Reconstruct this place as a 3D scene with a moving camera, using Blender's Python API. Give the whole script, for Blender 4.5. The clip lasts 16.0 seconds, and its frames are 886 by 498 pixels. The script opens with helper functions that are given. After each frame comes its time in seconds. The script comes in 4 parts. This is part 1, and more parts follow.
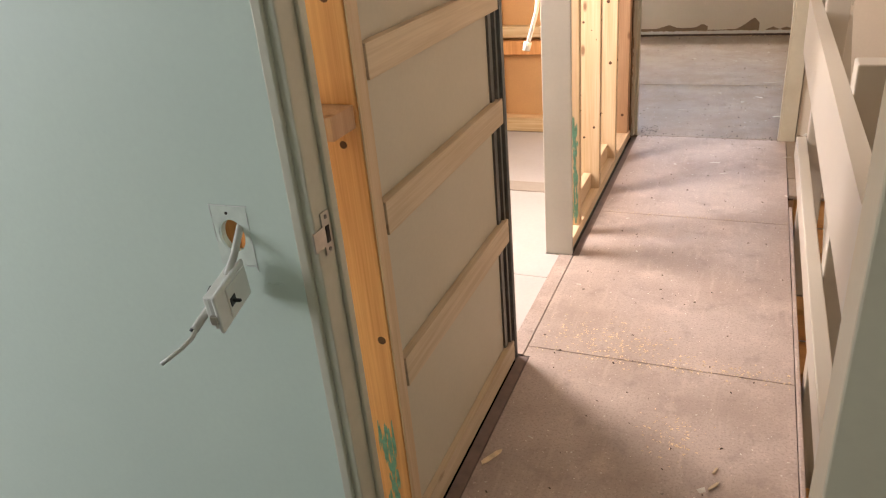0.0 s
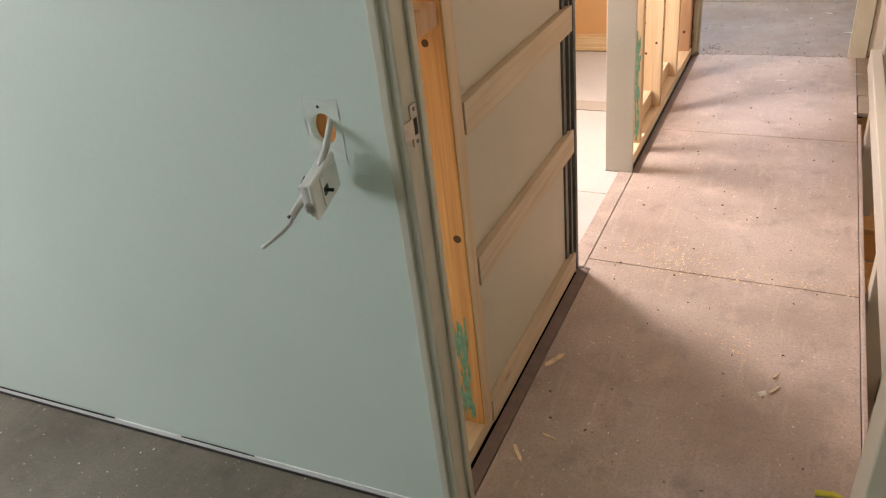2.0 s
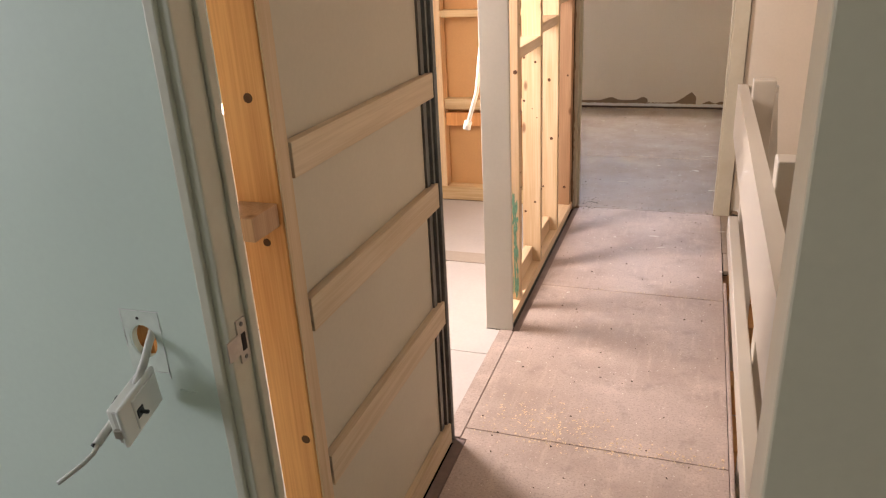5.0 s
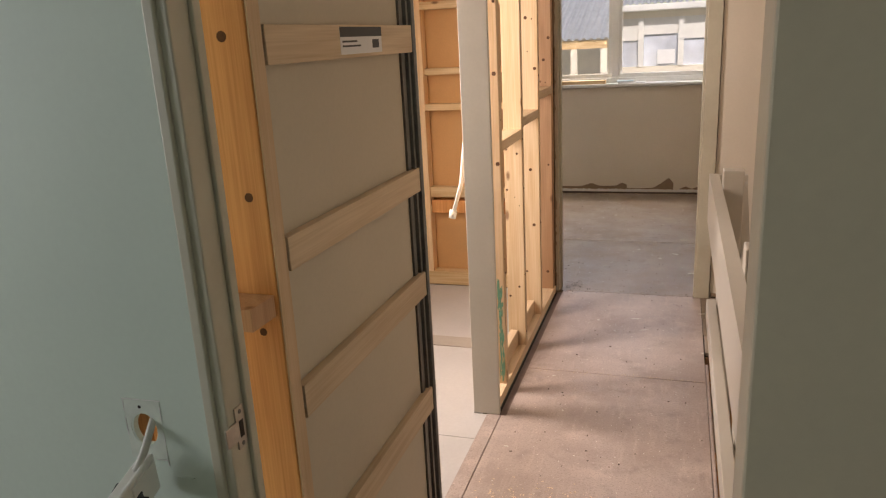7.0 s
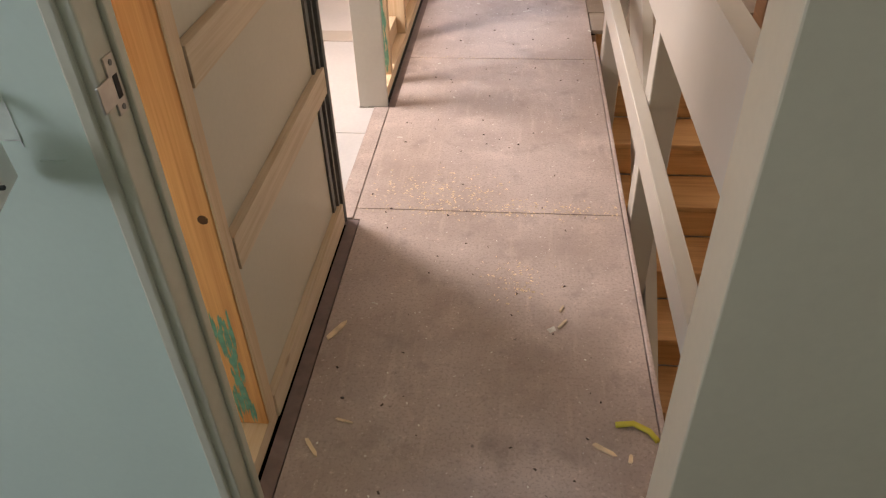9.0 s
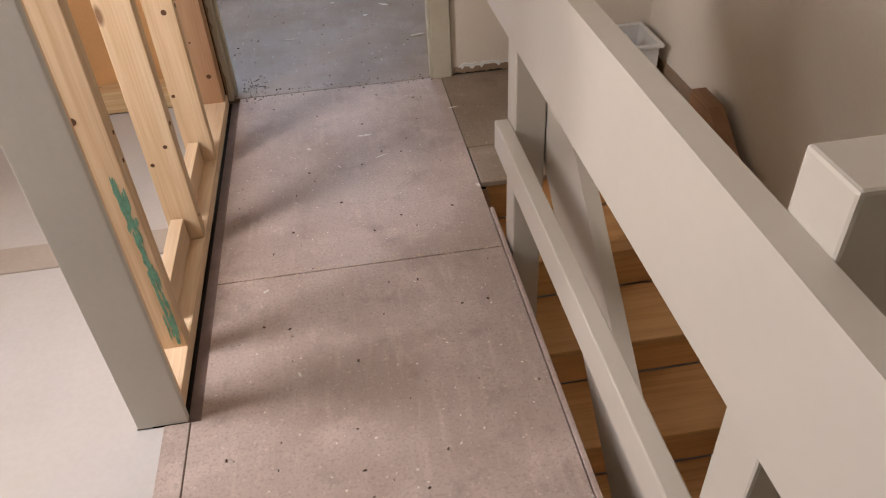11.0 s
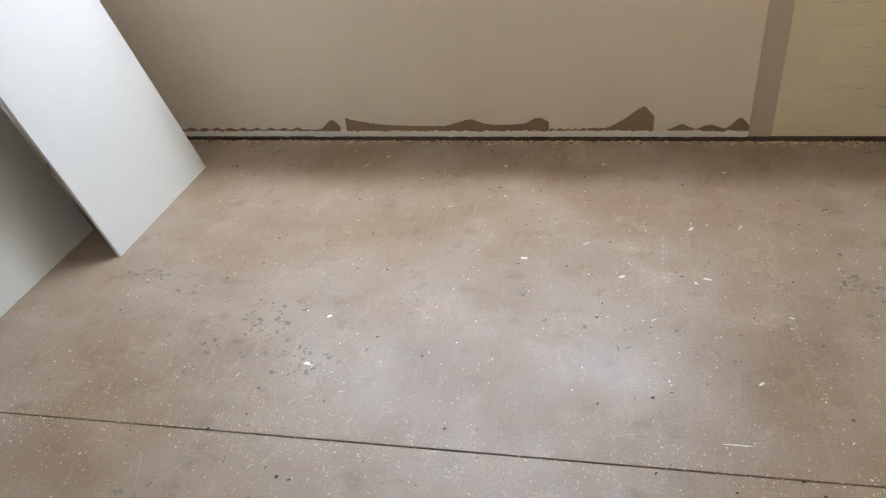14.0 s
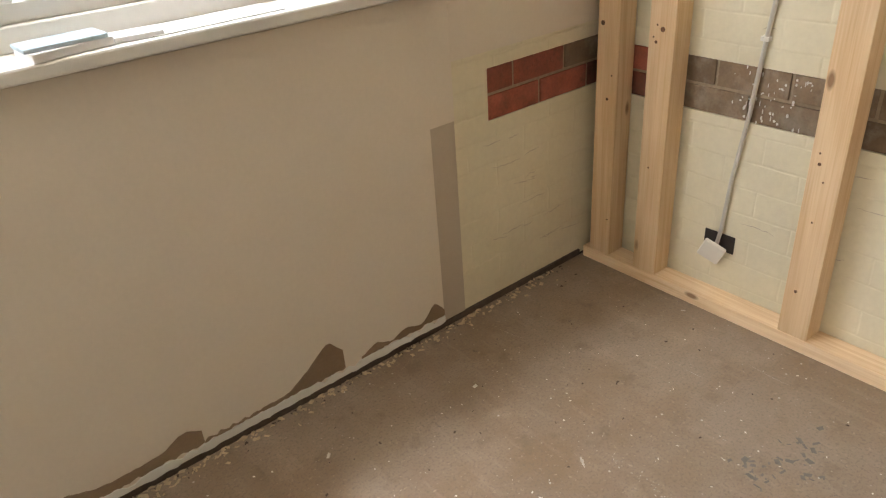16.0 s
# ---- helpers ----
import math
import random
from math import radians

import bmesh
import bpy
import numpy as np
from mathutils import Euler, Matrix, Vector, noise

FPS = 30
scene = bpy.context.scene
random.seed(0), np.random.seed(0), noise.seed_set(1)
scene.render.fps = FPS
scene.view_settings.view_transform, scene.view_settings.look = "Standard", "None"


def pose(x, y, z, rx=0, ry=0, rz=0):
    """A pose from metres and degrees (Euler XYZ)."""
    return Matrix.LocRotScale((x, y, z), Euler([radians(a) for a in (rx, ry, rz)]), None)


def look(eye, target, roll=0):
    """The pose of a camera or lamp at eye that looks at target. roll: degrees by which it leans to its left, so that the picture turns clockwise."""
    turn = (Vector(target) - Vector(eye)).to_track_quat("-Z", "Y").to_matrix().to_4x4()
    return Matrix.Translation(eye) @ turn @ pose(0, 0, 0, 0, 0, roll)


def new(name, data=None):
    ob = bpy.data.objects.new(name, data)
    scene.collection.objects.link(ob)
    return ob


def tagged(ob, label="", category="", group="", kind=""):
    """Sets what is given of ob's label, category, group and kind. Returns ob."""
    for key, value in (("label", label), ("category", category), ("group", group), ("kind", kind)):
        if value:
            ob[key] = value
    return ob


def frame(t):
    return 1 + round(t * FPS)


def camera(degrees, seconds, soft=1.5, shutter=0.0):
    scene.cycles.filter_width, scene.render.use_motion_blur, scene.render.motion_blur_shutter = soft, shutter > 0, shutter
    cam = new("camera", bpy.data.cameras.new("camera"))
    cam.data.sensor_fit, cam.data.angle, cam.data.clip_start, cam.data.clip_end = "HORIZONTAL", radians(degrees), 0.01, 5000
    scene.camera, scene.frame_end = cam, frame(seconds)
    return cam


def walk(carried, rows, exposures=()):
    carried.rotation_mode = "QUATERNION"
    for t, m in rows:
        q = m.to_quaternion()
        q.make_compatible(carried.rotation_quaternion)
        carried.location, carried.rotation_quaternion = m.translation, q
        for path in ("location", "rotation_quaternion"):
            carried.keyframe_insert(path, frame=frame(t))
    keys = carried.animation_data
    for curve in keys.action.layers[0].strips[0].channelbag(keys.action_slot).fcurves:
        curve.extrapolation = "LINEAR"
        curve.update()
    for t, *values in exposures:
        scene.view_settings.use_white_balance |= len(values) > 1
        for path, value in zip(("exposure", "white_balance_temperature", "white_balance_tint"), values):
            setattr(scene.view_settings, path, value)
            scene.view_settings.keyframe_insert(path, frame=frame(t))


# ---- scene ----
cam = camera(62.4, 16.0, 1.2)
PATH = [
    (0, (-0.03, 0.224, 1.486), (-0.766, 1.859, 0.6), -5.4),
    (0.5, (-0.035, 0.21, 1.475), (-0.812, 1.792, 0.531), -6.8),
    (1, (-0.032, 0.21, 1.449), (-0.854, 1.733, 0.447), -8.3),
    (1.5, (-0.04, 0.196, 1.448), (-0.878, 1.69, 0.417), -8.6),
    (2, (-0.067, 0.125, 1.454), (-0.889, 1.625, 0.419), -7.2),
    (2.5, (-0.064, 0.053, 1.464), (-0.862, 1.56, 0.419), -6.6),
    (3, (-0.04, 0.029, 1.467), (-0.791, 1.562, 0.425), -6.2),
    (3.5, (-0.024, 0.04, 1.469), (-0.691, 1.606, 0.418), -5.4),
    (4, (-0.018, 0.074, 1.455), (-0.603, 1.667, 0.396), -3.9),
    (4.5, (-0.008, 0.196, 1.437), (-0.585, 1.84, 0.455), -2.6),
    (5, (0.002, 0.292, 1.553), (-0.624, 2.033, 0.794), -3.0),
    (5.2, (0.004, 0.315, 1.592), (-0.641, 2.086, 0.924), -3.4),
    (7.3, (0.026, 0.196, 1.594), (-0.567, 2.026, 1.044), -2.7),
    (7.5, (0.005, 0.176, 1.551), (-0.56, 1.963, 0.854), -2.7),
    (8, (-0.049, 0.105, 1.439), (-0.528, 1.779, 0.454), -2.7),
    (10.5, (-0.283, 1.404, 1.355), (-0.095, 2.882, 0.022), -2.1),
    (11, (-0.205, 1.849, 1.366), (-0.009, 3.399, 0.118), -3.2),
    (11.5, (-0.175, 2.396, 1.368), (-0.037, 3.995, 0.176), -4.7),
    (12, (-0.155, 2.956, 1.392), (-0.092, 4.595, 0.248), -4.0),
    (12.5, (-0.21, 3.529, 1.387), (-0.225, 5.183, 0.263), -3.6),
    (13, (-0.214, 3.976, 1.419), (-0.387, 5.633, 0.313), -4.6),
    (13.5, (-0.202, 4.373, 1.443), (-0.536, 6.015, 0.35), -4.5),
    (14, (-0.28, 4.706, 1.439), (-0.664, 6.333, 0.341), -5.6),
    (14.5, (-0.31, 5.121, 1.451), (-0.566, 6.746, 0.313), -6.6),
    (15, (-0.331, 5.59, 1.454), (-0.24, 7.225, 0.306), -5.6),
    (15.5, (-0.583, 5.891, 1.411), (-0.027, 7.498, 0.358), -5.2),
    (16, (-0.828, 6.152, 1.424), (0.236, 7.53, 0.439), -4.3),
]
walk(cam, [(t, look(eye, target, roll)) for t, eye, target, roll in PATH],
     [(0, -0.05, 6600, 18), (4.5, -0.05, 6600, 18), (5, -0.2, 6600, 21), (7.4, -0.75, 6800, 18), (8.1, -0.25, 6600, 18), (10.5, -0.55, 6000, 16), (11, -0.85, 5950, 15), (11.5, -0.85, 5850, 13), (12, -0.65, 5700, 12), (12.5, -0.4, 5600, 10), (13.5, 0.05, 5700, 9), (14.2, -0.1, 6100, 10), (15, 0.15, 6500, 11), (16, -0.25, 6700, 12)])

# ---- light ----
SKY, SUN = 0.15, 5.0
world = bpy.data.worlds.new("sky")
world.use_nodes = True
scene.world = world
_sky = world.node_tree.nodes.new("ShaderNodeTexSky")
_sky.sky_type, _sky.sun_disc = "NISHITA", False
_sky.sun_elevation, _sky.sun_rotation = radians(40), radians(192)
_bg = world.node_tree.nodes["Background"]
_bg.inputs["Strength"].default_value = SKY
world.node_tree.links.new(_sky.outputs[0], _bg.inputs[0])
_sl = bpy.data.lights.new("sun", "SUN")
_sl.energy, _sl.angle, _sl.color = SUN, radians(0.5), (1.0, 0.95, 0.87)
_so = new("sun", _sl)
_so.matrix_world = look((2, -10, 8.5), (0, 0, 0))


def daylight_lamp(eye, target, wide, high, power, colour):
    lamp = bpy.data.lights.new("daylight_stand_in", "AREA")
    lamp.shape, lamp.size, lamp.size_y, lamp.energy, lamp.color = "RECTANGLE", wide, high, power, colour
    new("daylight_stand_in", lamp).matrix_world = look(eye, target)


daylight_lamp((-1.78, 2.98, 1.6), (0, 2.98, 1.0), 0.5, 1.1, 90, (1.0, 0.92, 0.84))
daylight_lamp((-3.75, -0.4, 1.7), (0, 0.1, 0.9), 1.6, 1.2, 76, (0.88, 0.94, 1.0))
# Unseen lamps above the bedroom window, added in place of its sky light
daylight_lamp((-0.9, 8.9, 2.85), (-0.9, 6.9, 1.55), 3.2, 1.4, 72, (0.66, 0.80, 1.0))
daylight_lamp((-0.98, 8.06, 2.2), (-0.98, 6.9, 0.6), 2.6, 0.22, 66, (0.93, 0.96, 1.0))
# Unseen lamp below the sill, added to brighten ceiling and window wall
daylight_lamp((-0.9, 8.5, 0.55), (-0.9, 6.3, 2.4), 3.2, 0.8, 200, (1.0, 0.95, 0.86))

# ---- materials ----


def material(name, colour, rough=0.7, metal=0.0, spread=0.1, size=6.0, grain=60.0, bump=0.1, stain=None, amount=0.0, tint=0.0, spec=0.5):
    """Base colour with coarse and fine variation, an optional stain colour and a fine relief."""
    m = bpy.data.materials.new(name)
    m.use_nodes = True
    n, k = m.node_tree.nodes, m.node_tree.links.new
    b = n["Principled BSDF"]
    b.inputs["Roughness"].default_value, b.inputs["Metallic"].default_value = rough, metal
    b.inputs["Specular IOR Level"].default_value = spec
    co = n.new("ShaderNodeTexCoord").outputs["Object"]
    big, fine = n.new("ShaderNodeTexNoise"), n.new("ShaderNodeTexNoise")
    big.inputs["Scale"].default_value, big.inputs["Detail"].default_value = size, 6
    fine.inputs["Scale"].default_value, fine.inputs["Detail"].default_value = grain, 4
    k(co, big.inputs["Vector"]), k(co, fine.inputs["Vector"])
    add = n.new("ShaderNodeMath")
    add.operation = "MULTIPLY_ADD"
    k(fine.outputs["Fac"], add.inputs[0])
    add.inputs[1].default_value = 0.5
    k(big.outputs["Fac"], add.inputs[2])
    rng = n.new("ShaderNodeMapRange")
    rng.inputs["From Min"].default_value, rng.inputs["From Max"].default_value = 0.45, 1.05
    rng.inputs["To Min"].default_value, rng.inputs["To Max"].default_value = 1 - spread, 1 + spread
    k(add.outputs[0], rng.inputs["Value"])
    hsv = n.new("ShaderNodeHueSaturation")
    hsv.inputs["Color"].default_value = (*colour, 1)
    out = rng.outputs[0]
    if tint:
        info = n.new("ShaderNodeObjectInfo")
        t = n.new("ShaderNodeMapRange")
        t.inputs["To Min"].default_value, t.inputs["To Max"].default_value = 1 - tint, 1 + tint
        k(info.outputs["Random"], t.inputs["Value"])
        mul = n.new("ShaderNodeMath")
        mul.operation = "MULTIPLY"
        k(out, mul.inputs[0]), k(t.outputs[0], mul.inputs[1])
        out = mul.outputs[0]
    k(out, hsv.inputs["Value"])
    col = hsv.outputs[0]
    if stain:
        sn = n.new("ShaderNodeTexNoise")
        sn.inputs["Scale"].default_value, sn.inputs["Detail"].default_value, sn.inputs["Roughness"].default_value = size * 0.6, 8, 0.65
        mp = n.new("ShaderNodeMapping")
        mp.inputs["Location"].default_value = (3.7, 1.9, 5.1)
        k(co, mp.inputs["Vector"]), k(mp.outputs[0], sn.inputs["Vector"])
        r2 = n.new("ShaderNodeMapRange")
        r2.inputs["From Min"].default_value, r2.inputs["From Max"].default_value = 0.48, 0.72
        r2.inputs["To Max"].default_value = amount
        k(sn.outputs["Fac"], r2.inputs["Value"])
        mix = n.new("ShaderNodeMixRGB")
        mix.inputs["Color2"].default_value = (*stain, 1)
        k(r2.outputs[0], mix.inputs["Fac"]), k(col, mix.inputs["Color1"])
        col = mix.outputs[0]
    k(col, b.inputs["Base Color"])
    bp = n.new("ShaderNodeBump")
    bp.inputs["Strength"].default_value, bp.inputs["Distance"].default_value = bump, 0.004
    k(add.outputs[0], bp.inputs["Height"]), k(bp.outputs[0], b.inputs["Normal"])
    return m


def pine(name, light, dark, axis="z", rough=0.6, knots=1.0):
    """Sawn softwood with rings drawn out along one axis, and knots."""
    m = bpy.data.materials.new(name)
    m.use_nodes = True
    n, k = m.node_tree.nodes, m.node_tree.links.new
    b = n["Principled BSDF"]
    b.inputs["Roughness"].default_value = rough
    co, info = n.new("ShaderNodeTexCoord"), n.new("ShaderNodeObjectInfo")
    shift = n.new("ShaderNodeVectorMath")
    shift.operation = "SCALE"
    shift.inputs[0].default_value = (7.3, 3.1, 5.7)
    k(info.outputs["Random"], shift.inputs["Scale"])
    vec = n.new("ShaderNodeVectorMath")
    k(co.outputs["Object"], vec.inputs[0]), k(shift.outputs[0], vec.inputs[1])
    along = {"x": 0, "y": 1, "z": 2}[axis]

    def stretched(across, length):
        mp = n.new("ShaderNodeMapping")
        sc = [across] * 3
        sc[along] = length
        mp.inputs["Scale"].default_value = sc
        k(vec.outputs[0], mp.inputs["Vector"])
        return mp.outputs[0]

    rings = n.new("ShaderNodeTexNoise")
    rings.inputs["Scale"].default_value, rings.inputs["Detail"].default_value, rings.inputs["Distortion"].default_value = 1, 1.5, 0.4
    k(stretched(9, 0.7), rings.inputs["Vector"])
    mul = n.new("ShaderNodeMath")
    mul.operation = "MULTIPLY"
    mul.inputs[1].default_value = 34
    k(rings.outputs["Fac"], mul.inputs[0])
    sine = n.new("ShaderNodeMath")
    sine.operation = "SINE"
    k(mul.outputs[0], sine.inputs[0])
    fibre = n.new("ShaderNodeTexNoise")
    fibre.inputs["Scale"].default_value, fibre.inputs["Detail"].default_value = 1, 3
    k(stretched(220, 5), fibre.inputs["Vector"])
    blend = n.new("ShaderNodeMath")
    blend.operation = "MULTIPLY_ADD"
    k(sine.outputs[0], blend.inputs[0])
    blend.inputs[1].default_value = 0.14
    k(fibre.outputs["Fac"], blend.inputs[2])
    ramp = n.new("ShaderNodeValToRGB")
    e = ramp.color_ramp.elements
    e[0].position, e[0].color = 0.25, (*light, 1)
    e[1].position, e[1].color = 0.95, (*dark, 1)
    k(blend.outputs[0], ramp.inputs["Fac"])
    vor = n.new("ShaderNodeTexVoronoi")
    vor.inputs["Scale"].default_value = 1
    k(stretched(8, 3.2), vor.inputs["Vector"])
    kr = n.new("ShaderNodeMapRange")
    kr.inputs["From Min"].default_value, kr.inputs["From Max"].default_value = 0.05, 0.10
    kr.inputs["To Min"].default_value, kr.inputs["To Max"].default_value = 0.85 * knots, 0
    k(vor.outputs["Distance"], kr.inputs["Value"])
    mix = n.new("ShaderNodeMixRGB")
    mix.inputs["Color2"].default_value = (0.20, 0.085, 0.03, 1)
    k(kr.outputs[0], mix.inputs["Fac"]), k(ramp.outputs[0], mix.inputs["Color1"])
    tone = n.new("ShaderNodeMapRange")
    tone.inputs["To Min"].default_value, tone.inputs["To Max"].default_value = 0.85, 1.12
    k(info.outputs["Random"], tone.inputs["Value"])
    hsv = n.new("ShaderNodeHueSaturation")
    k(tone.outputs[0], hsv.inputs["Value"]), k(mix.outputs[0], hsv.inputs["Color"])
    k(hsv.outputs[0], b.inputs["Base Color"])
    bp = n.new("ShaderNodeBump")
    bp.inputs["Strength"].default_value, bp.inputs["Distance"].default_value = 0.2, 0.002
    k(blend.outputs[0], bp.inputs["Height"]), k(bp.outputs[0], b.inputs["Normal"])
    return m


def board_floor(name, base, stain, speck, rough=0.45):
    """Old particleboard: mottled, with dark stains, paint specks and uneven gloss."""
    m = bpy.data.materials.new(name)
    m.use_nodes = True
    n, k = m.node_tree.nodes, m.node_tree.links.new
    b = n["Principled BSDF"]
    co = n.new("ShaderNodeTexCoord").outputs["Object"]

    def field(kind, scale, detail=5, at=(0, 0, 0)):
        mp = n.new("ShaderNodeMapping")
        mp.inputs["Location"].default_value = at
        k(co, mp.inputs["Vector"])
        t = n.new(kind)
        t.inputs["Scale"].default_value = scale
        if kind == "ShaderNodeTexNoise":
            t.inputs["Detail"].default_value, t.inputs["Roughness"].default_value = detail, 0.62
        k(mp.outputs[0], t.inputs["Vector"])
        return t.outputs["Fac" if kind == "ShaderNodeTexNoise" else "Distance"]

    def ranged(v, a, z, lo, hi):
        r = n.new("ShaderNodeMapRange")
        for key, val in (("From Min", a), ("From Max", z), ("To Min", lo), ("To Max", hi)):
            r.inputs[key].default_value = val
        k(v, r.inputs["Value"])
        return r.outputs[0]

    def over(col, colour, fac):
        mx = n.new("ShaderNodeMixRGB")
        mx.inputs["Color2"].default_value = (*colour, 1)
        k(col, mx.inputs["Color1"]), k(fac, mx.inputs["Fac"])
        return mx.outputs[0]

    rgb = n.new("ShaderNodeRGB")
    rgb.outputs[0].default_value = (*base, 1)
    col = over(rgb.outputs[0], stain, ranged(field("ShaderNodeTexNoise", 2.2, 9), 0.40, 0.64, 0.0, 0.9))
    col = over(col, tuple(c * 0.55 for c in stain), ranged(field("ShaderNodeTexNoise", 9, 6, (4, 2, 0)), 0.56, 0.72, 0.0, 0.5))
    col = over(col, tuple(min(1, c * 1.5) for c in base), ranged(field("ShaderNodeTexNoise", 5, 7, (9, 1, 0)), 0.55, 0.75, 0.0, 0.5))
    streak = n.new("ShaderNodeMapping")
    streak.inputs["Scale"].default_value = (1.0, 0.12, 1.0)
    k(co, streak.inputs["Vector"])
    sn = n.new("ShaderNodeTexNoise")
    sn.inputs["Scale"].default_value, sn.inputs["Detail"].default_value = 38, 5
    k(streak.outputs[0], sn.inputs["Vector"])
    col = over(col, tuple(min(1, c * 1.45) for c in base), ranged(sn.outputs["Fac"], 0.56, 0.74, 0.0, 0.24))
    chip = field("ShaderNodeTexNoise", 130, 3, (1, 7, 0))
    col = over(col, tuple(c * 0.5 for c in base), ranged(chip, 0.50, 0.70, 0.0, 0.6))
    col = over(col, tuple(min(1, c * 1.7) for c in base), ranged(field("ShaderNodeTexNoise", 75, 6, (3, 3, 0)), 0.60, 0.74, 0.0, 0.55))
    col = over(col, tuple(min(1, c * 1.25) for c in speck), ranged(field("ShaderNodeTexVoronoi", 31, 0, (7, 2, 0)), 0.04, 0.08, 0.25, 0.0))
    col = over(col, speck, ranged(field("ShaderNodeTexVoronoi", 13, 0, (2, 5, 0)), 0.028, 0.05, 0.7, 0.0))
    col = over(col, (0.05, 0.045, 0.05), ranged(field("ShaderNodeTexNoise", 24, 4, (6, 3, 0)), 0.70, 0.75, 0.0, 0.6))
    k(col, b.inputs["Base Color"])
    k(ranged(field("ShaderNodeTexNoise", 3, 6, (5, 8, 0)), 0.3, 0.7, rough - 0.1, rough + 0.15), b.inputs["Roughness"])
    bp = n.new("ShaderNodeBump")
    bp.inputs["Strength"].default_value, bp.inputs["Distance"].default_value = 0.25, 0.002
    k(chip, bp.inputs["Height"]), k(bp.outputs[0], b.inputs["Normal"])
    return m


def glass_material():
    m = bpy.data.materials.new("window_glass")
    m.use_nodes = True
    b = m.node_tree.nodes["Principled BSDF"]
    b.inputs["Base Color"].default_value = (1, 1, 1, 1)
    b.inputs["Transmission Weight"].default_value, b.inputs["Roughness"].default_value, b.inputs["IOR"].default_value = 1, 0.02, 1.1
    return m


GREEN = material("pale_green_paint", (0.615, 0.69, 0.60), 0.55, spread=0.04, size=1.5, grain=90, bump=0.08, stain=(0.56, 0.645, 0.57), amount=0.5)
CREAM = material("cream_wall_paint", (0.74, 0.665, 0.56), 0.6, spread=0.05, size=1.2, grain=80, bump=0.1, stain=(0.62, 0.55, 0.43), amount=0.4)
RAILPAINT = material("cream_gloss_paint", (0.52, 0.475, 0.405), 0.3, spread=0.03, size=4, grain=40, bump=0.05)
JAMB = material("old_jamb_paint", (0.54, 0.50, 0.39), 0.4, spread=0.06, size=7, grain=60, bump=0.15, stain=(0.45, 0.38, 0.26), amount=0.5)
STRIP = material("beige_strip", (0.42, 0.36, 0.30), 0.8, spread=0.1)
MARK = material("bare_paint_patch", (0.63, 0.67, 0.585), 0.75, spread=0.1, size=40)
REDPINE = pine("reddish_old_pine", (0.56, 0.34, 0.19), (0.40, 0.21, 0.10))
RIGHTBOARD = material("grey_cream_wall", (0.58, 0.50, 0.37), 0.5, spread=0.05, size=2, grain=60, bump=0.08)
WHITEJAMB = material("white_lining_board", (0.61, 0.57, 0.51), 0.6, spread=0.05, size=5, grain=70, bump=0.1)
PANEL = material("grey_door_panel", (0.55, 0.49, 0.38), 0.6, spread=0.05, size=2, grain=90, bump=0.05)
CEIL = material("ceiling_white", (0.78, 0.76, 0.70), 0.8, spread=0.03)
BATTEN = pine("pale_batten_wood", (0.68, 0.54, 0.37), (0.52, 0.38, 0.23), "y", knots=0.5)
# Tan tone of the pocket stud's differently lit hall face
TANPINE = pine("hall_face_pine", (0.60, 0.44, 0.28), (0.50, 0.34, 0.19))
PINE_Z = pine("pine_upright", (0.80, 0.60, 0.38), (0.62, 0.40, 0.20))
PINE_Y = pine("pine_lengthwise", (0.80, 0.62, 0.42), (0.62, 0.42, 0.23), "y")
PINE_X = pine("pine_crosswise", (0.80, 0.60, 0.34), (0.60, 0.36, 0.15), "x")
# Warm light coming through the pocket stud is put into this orange
ORANGE = pine("warm_lit_pine", (0.74, 0.37, 0.13), (0.54, 0.22, 0.06))
OLDWOOD = pine("brown_stringer_wood", (0.33, 0.18, 0.09), (0.21, 0.105, 0.045), "y", knots=0.3)
TREAD = pine("worn_tread_wood", (0.72, 0.42, 0.17), (0.54, 0.28, 0.10), "x", rough=0.5, knots=0.2)
BACKING = material("brown_paper_backing", (0.60, 0.34, 0.14), 0.8, spread=0.1, size=2.5, grain=120, bump=0.1)
FLOOR = board_floor("old_particleboard", (0.48, 0.385, 0.335), (0.35, 0.265, 0.22), (0.75, 0.73, 0.68))
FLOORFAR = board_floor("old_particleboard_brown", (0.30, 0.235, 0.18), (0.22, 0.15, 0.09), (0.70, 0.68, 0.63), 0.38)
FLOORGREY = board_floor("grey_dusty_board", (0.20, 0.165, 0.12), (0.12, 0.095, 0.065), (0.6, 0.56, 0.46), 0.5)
WETFLOOR = material("cement_sheet", (0.53, 0.50, 0.475), 0.75, spread=0.08, size=3, grain=70, bump=0.1, stain=(0.52, 0.47, 0.40), amount=0.4)
STEEL = material("dark_galvanised_steel", (0.16, 0.16, 0.15), 0.4, 0.8, spread=0.2, size=20, grain=90)
CHROME = material("worn_strike_metal", (0.50, 0.46, 0.40), 0.35, 0.9, spread=0.2, size=40)
# Near-black that paints the shade inside gaps, joints and holes
DARK = material("gap_shade", (0.03, 0.022, 0.018), 0.9)
TRACK = material("dark_floor_channel", (0.20, 0.14, 0.12), 0.6, spread=0.2, size=20)
TORN = material("torn_brown_paper", (0.27, 0.19, 0.12), 0.85, spread=0.12, size=12, grain=120)
PLASTER = material("cream_painted_brick", (0.74, 0.68, 0.51), 0.7, spread=0.08, size=3, grain=60, bump=0.5, stain=(0.60, 0.52, 0.33), amount=0.4)
GREYSTRIP = material("unpainted_lining", (0.51, 0.435, 0.345), 0.75, spread=0.05, size=4)


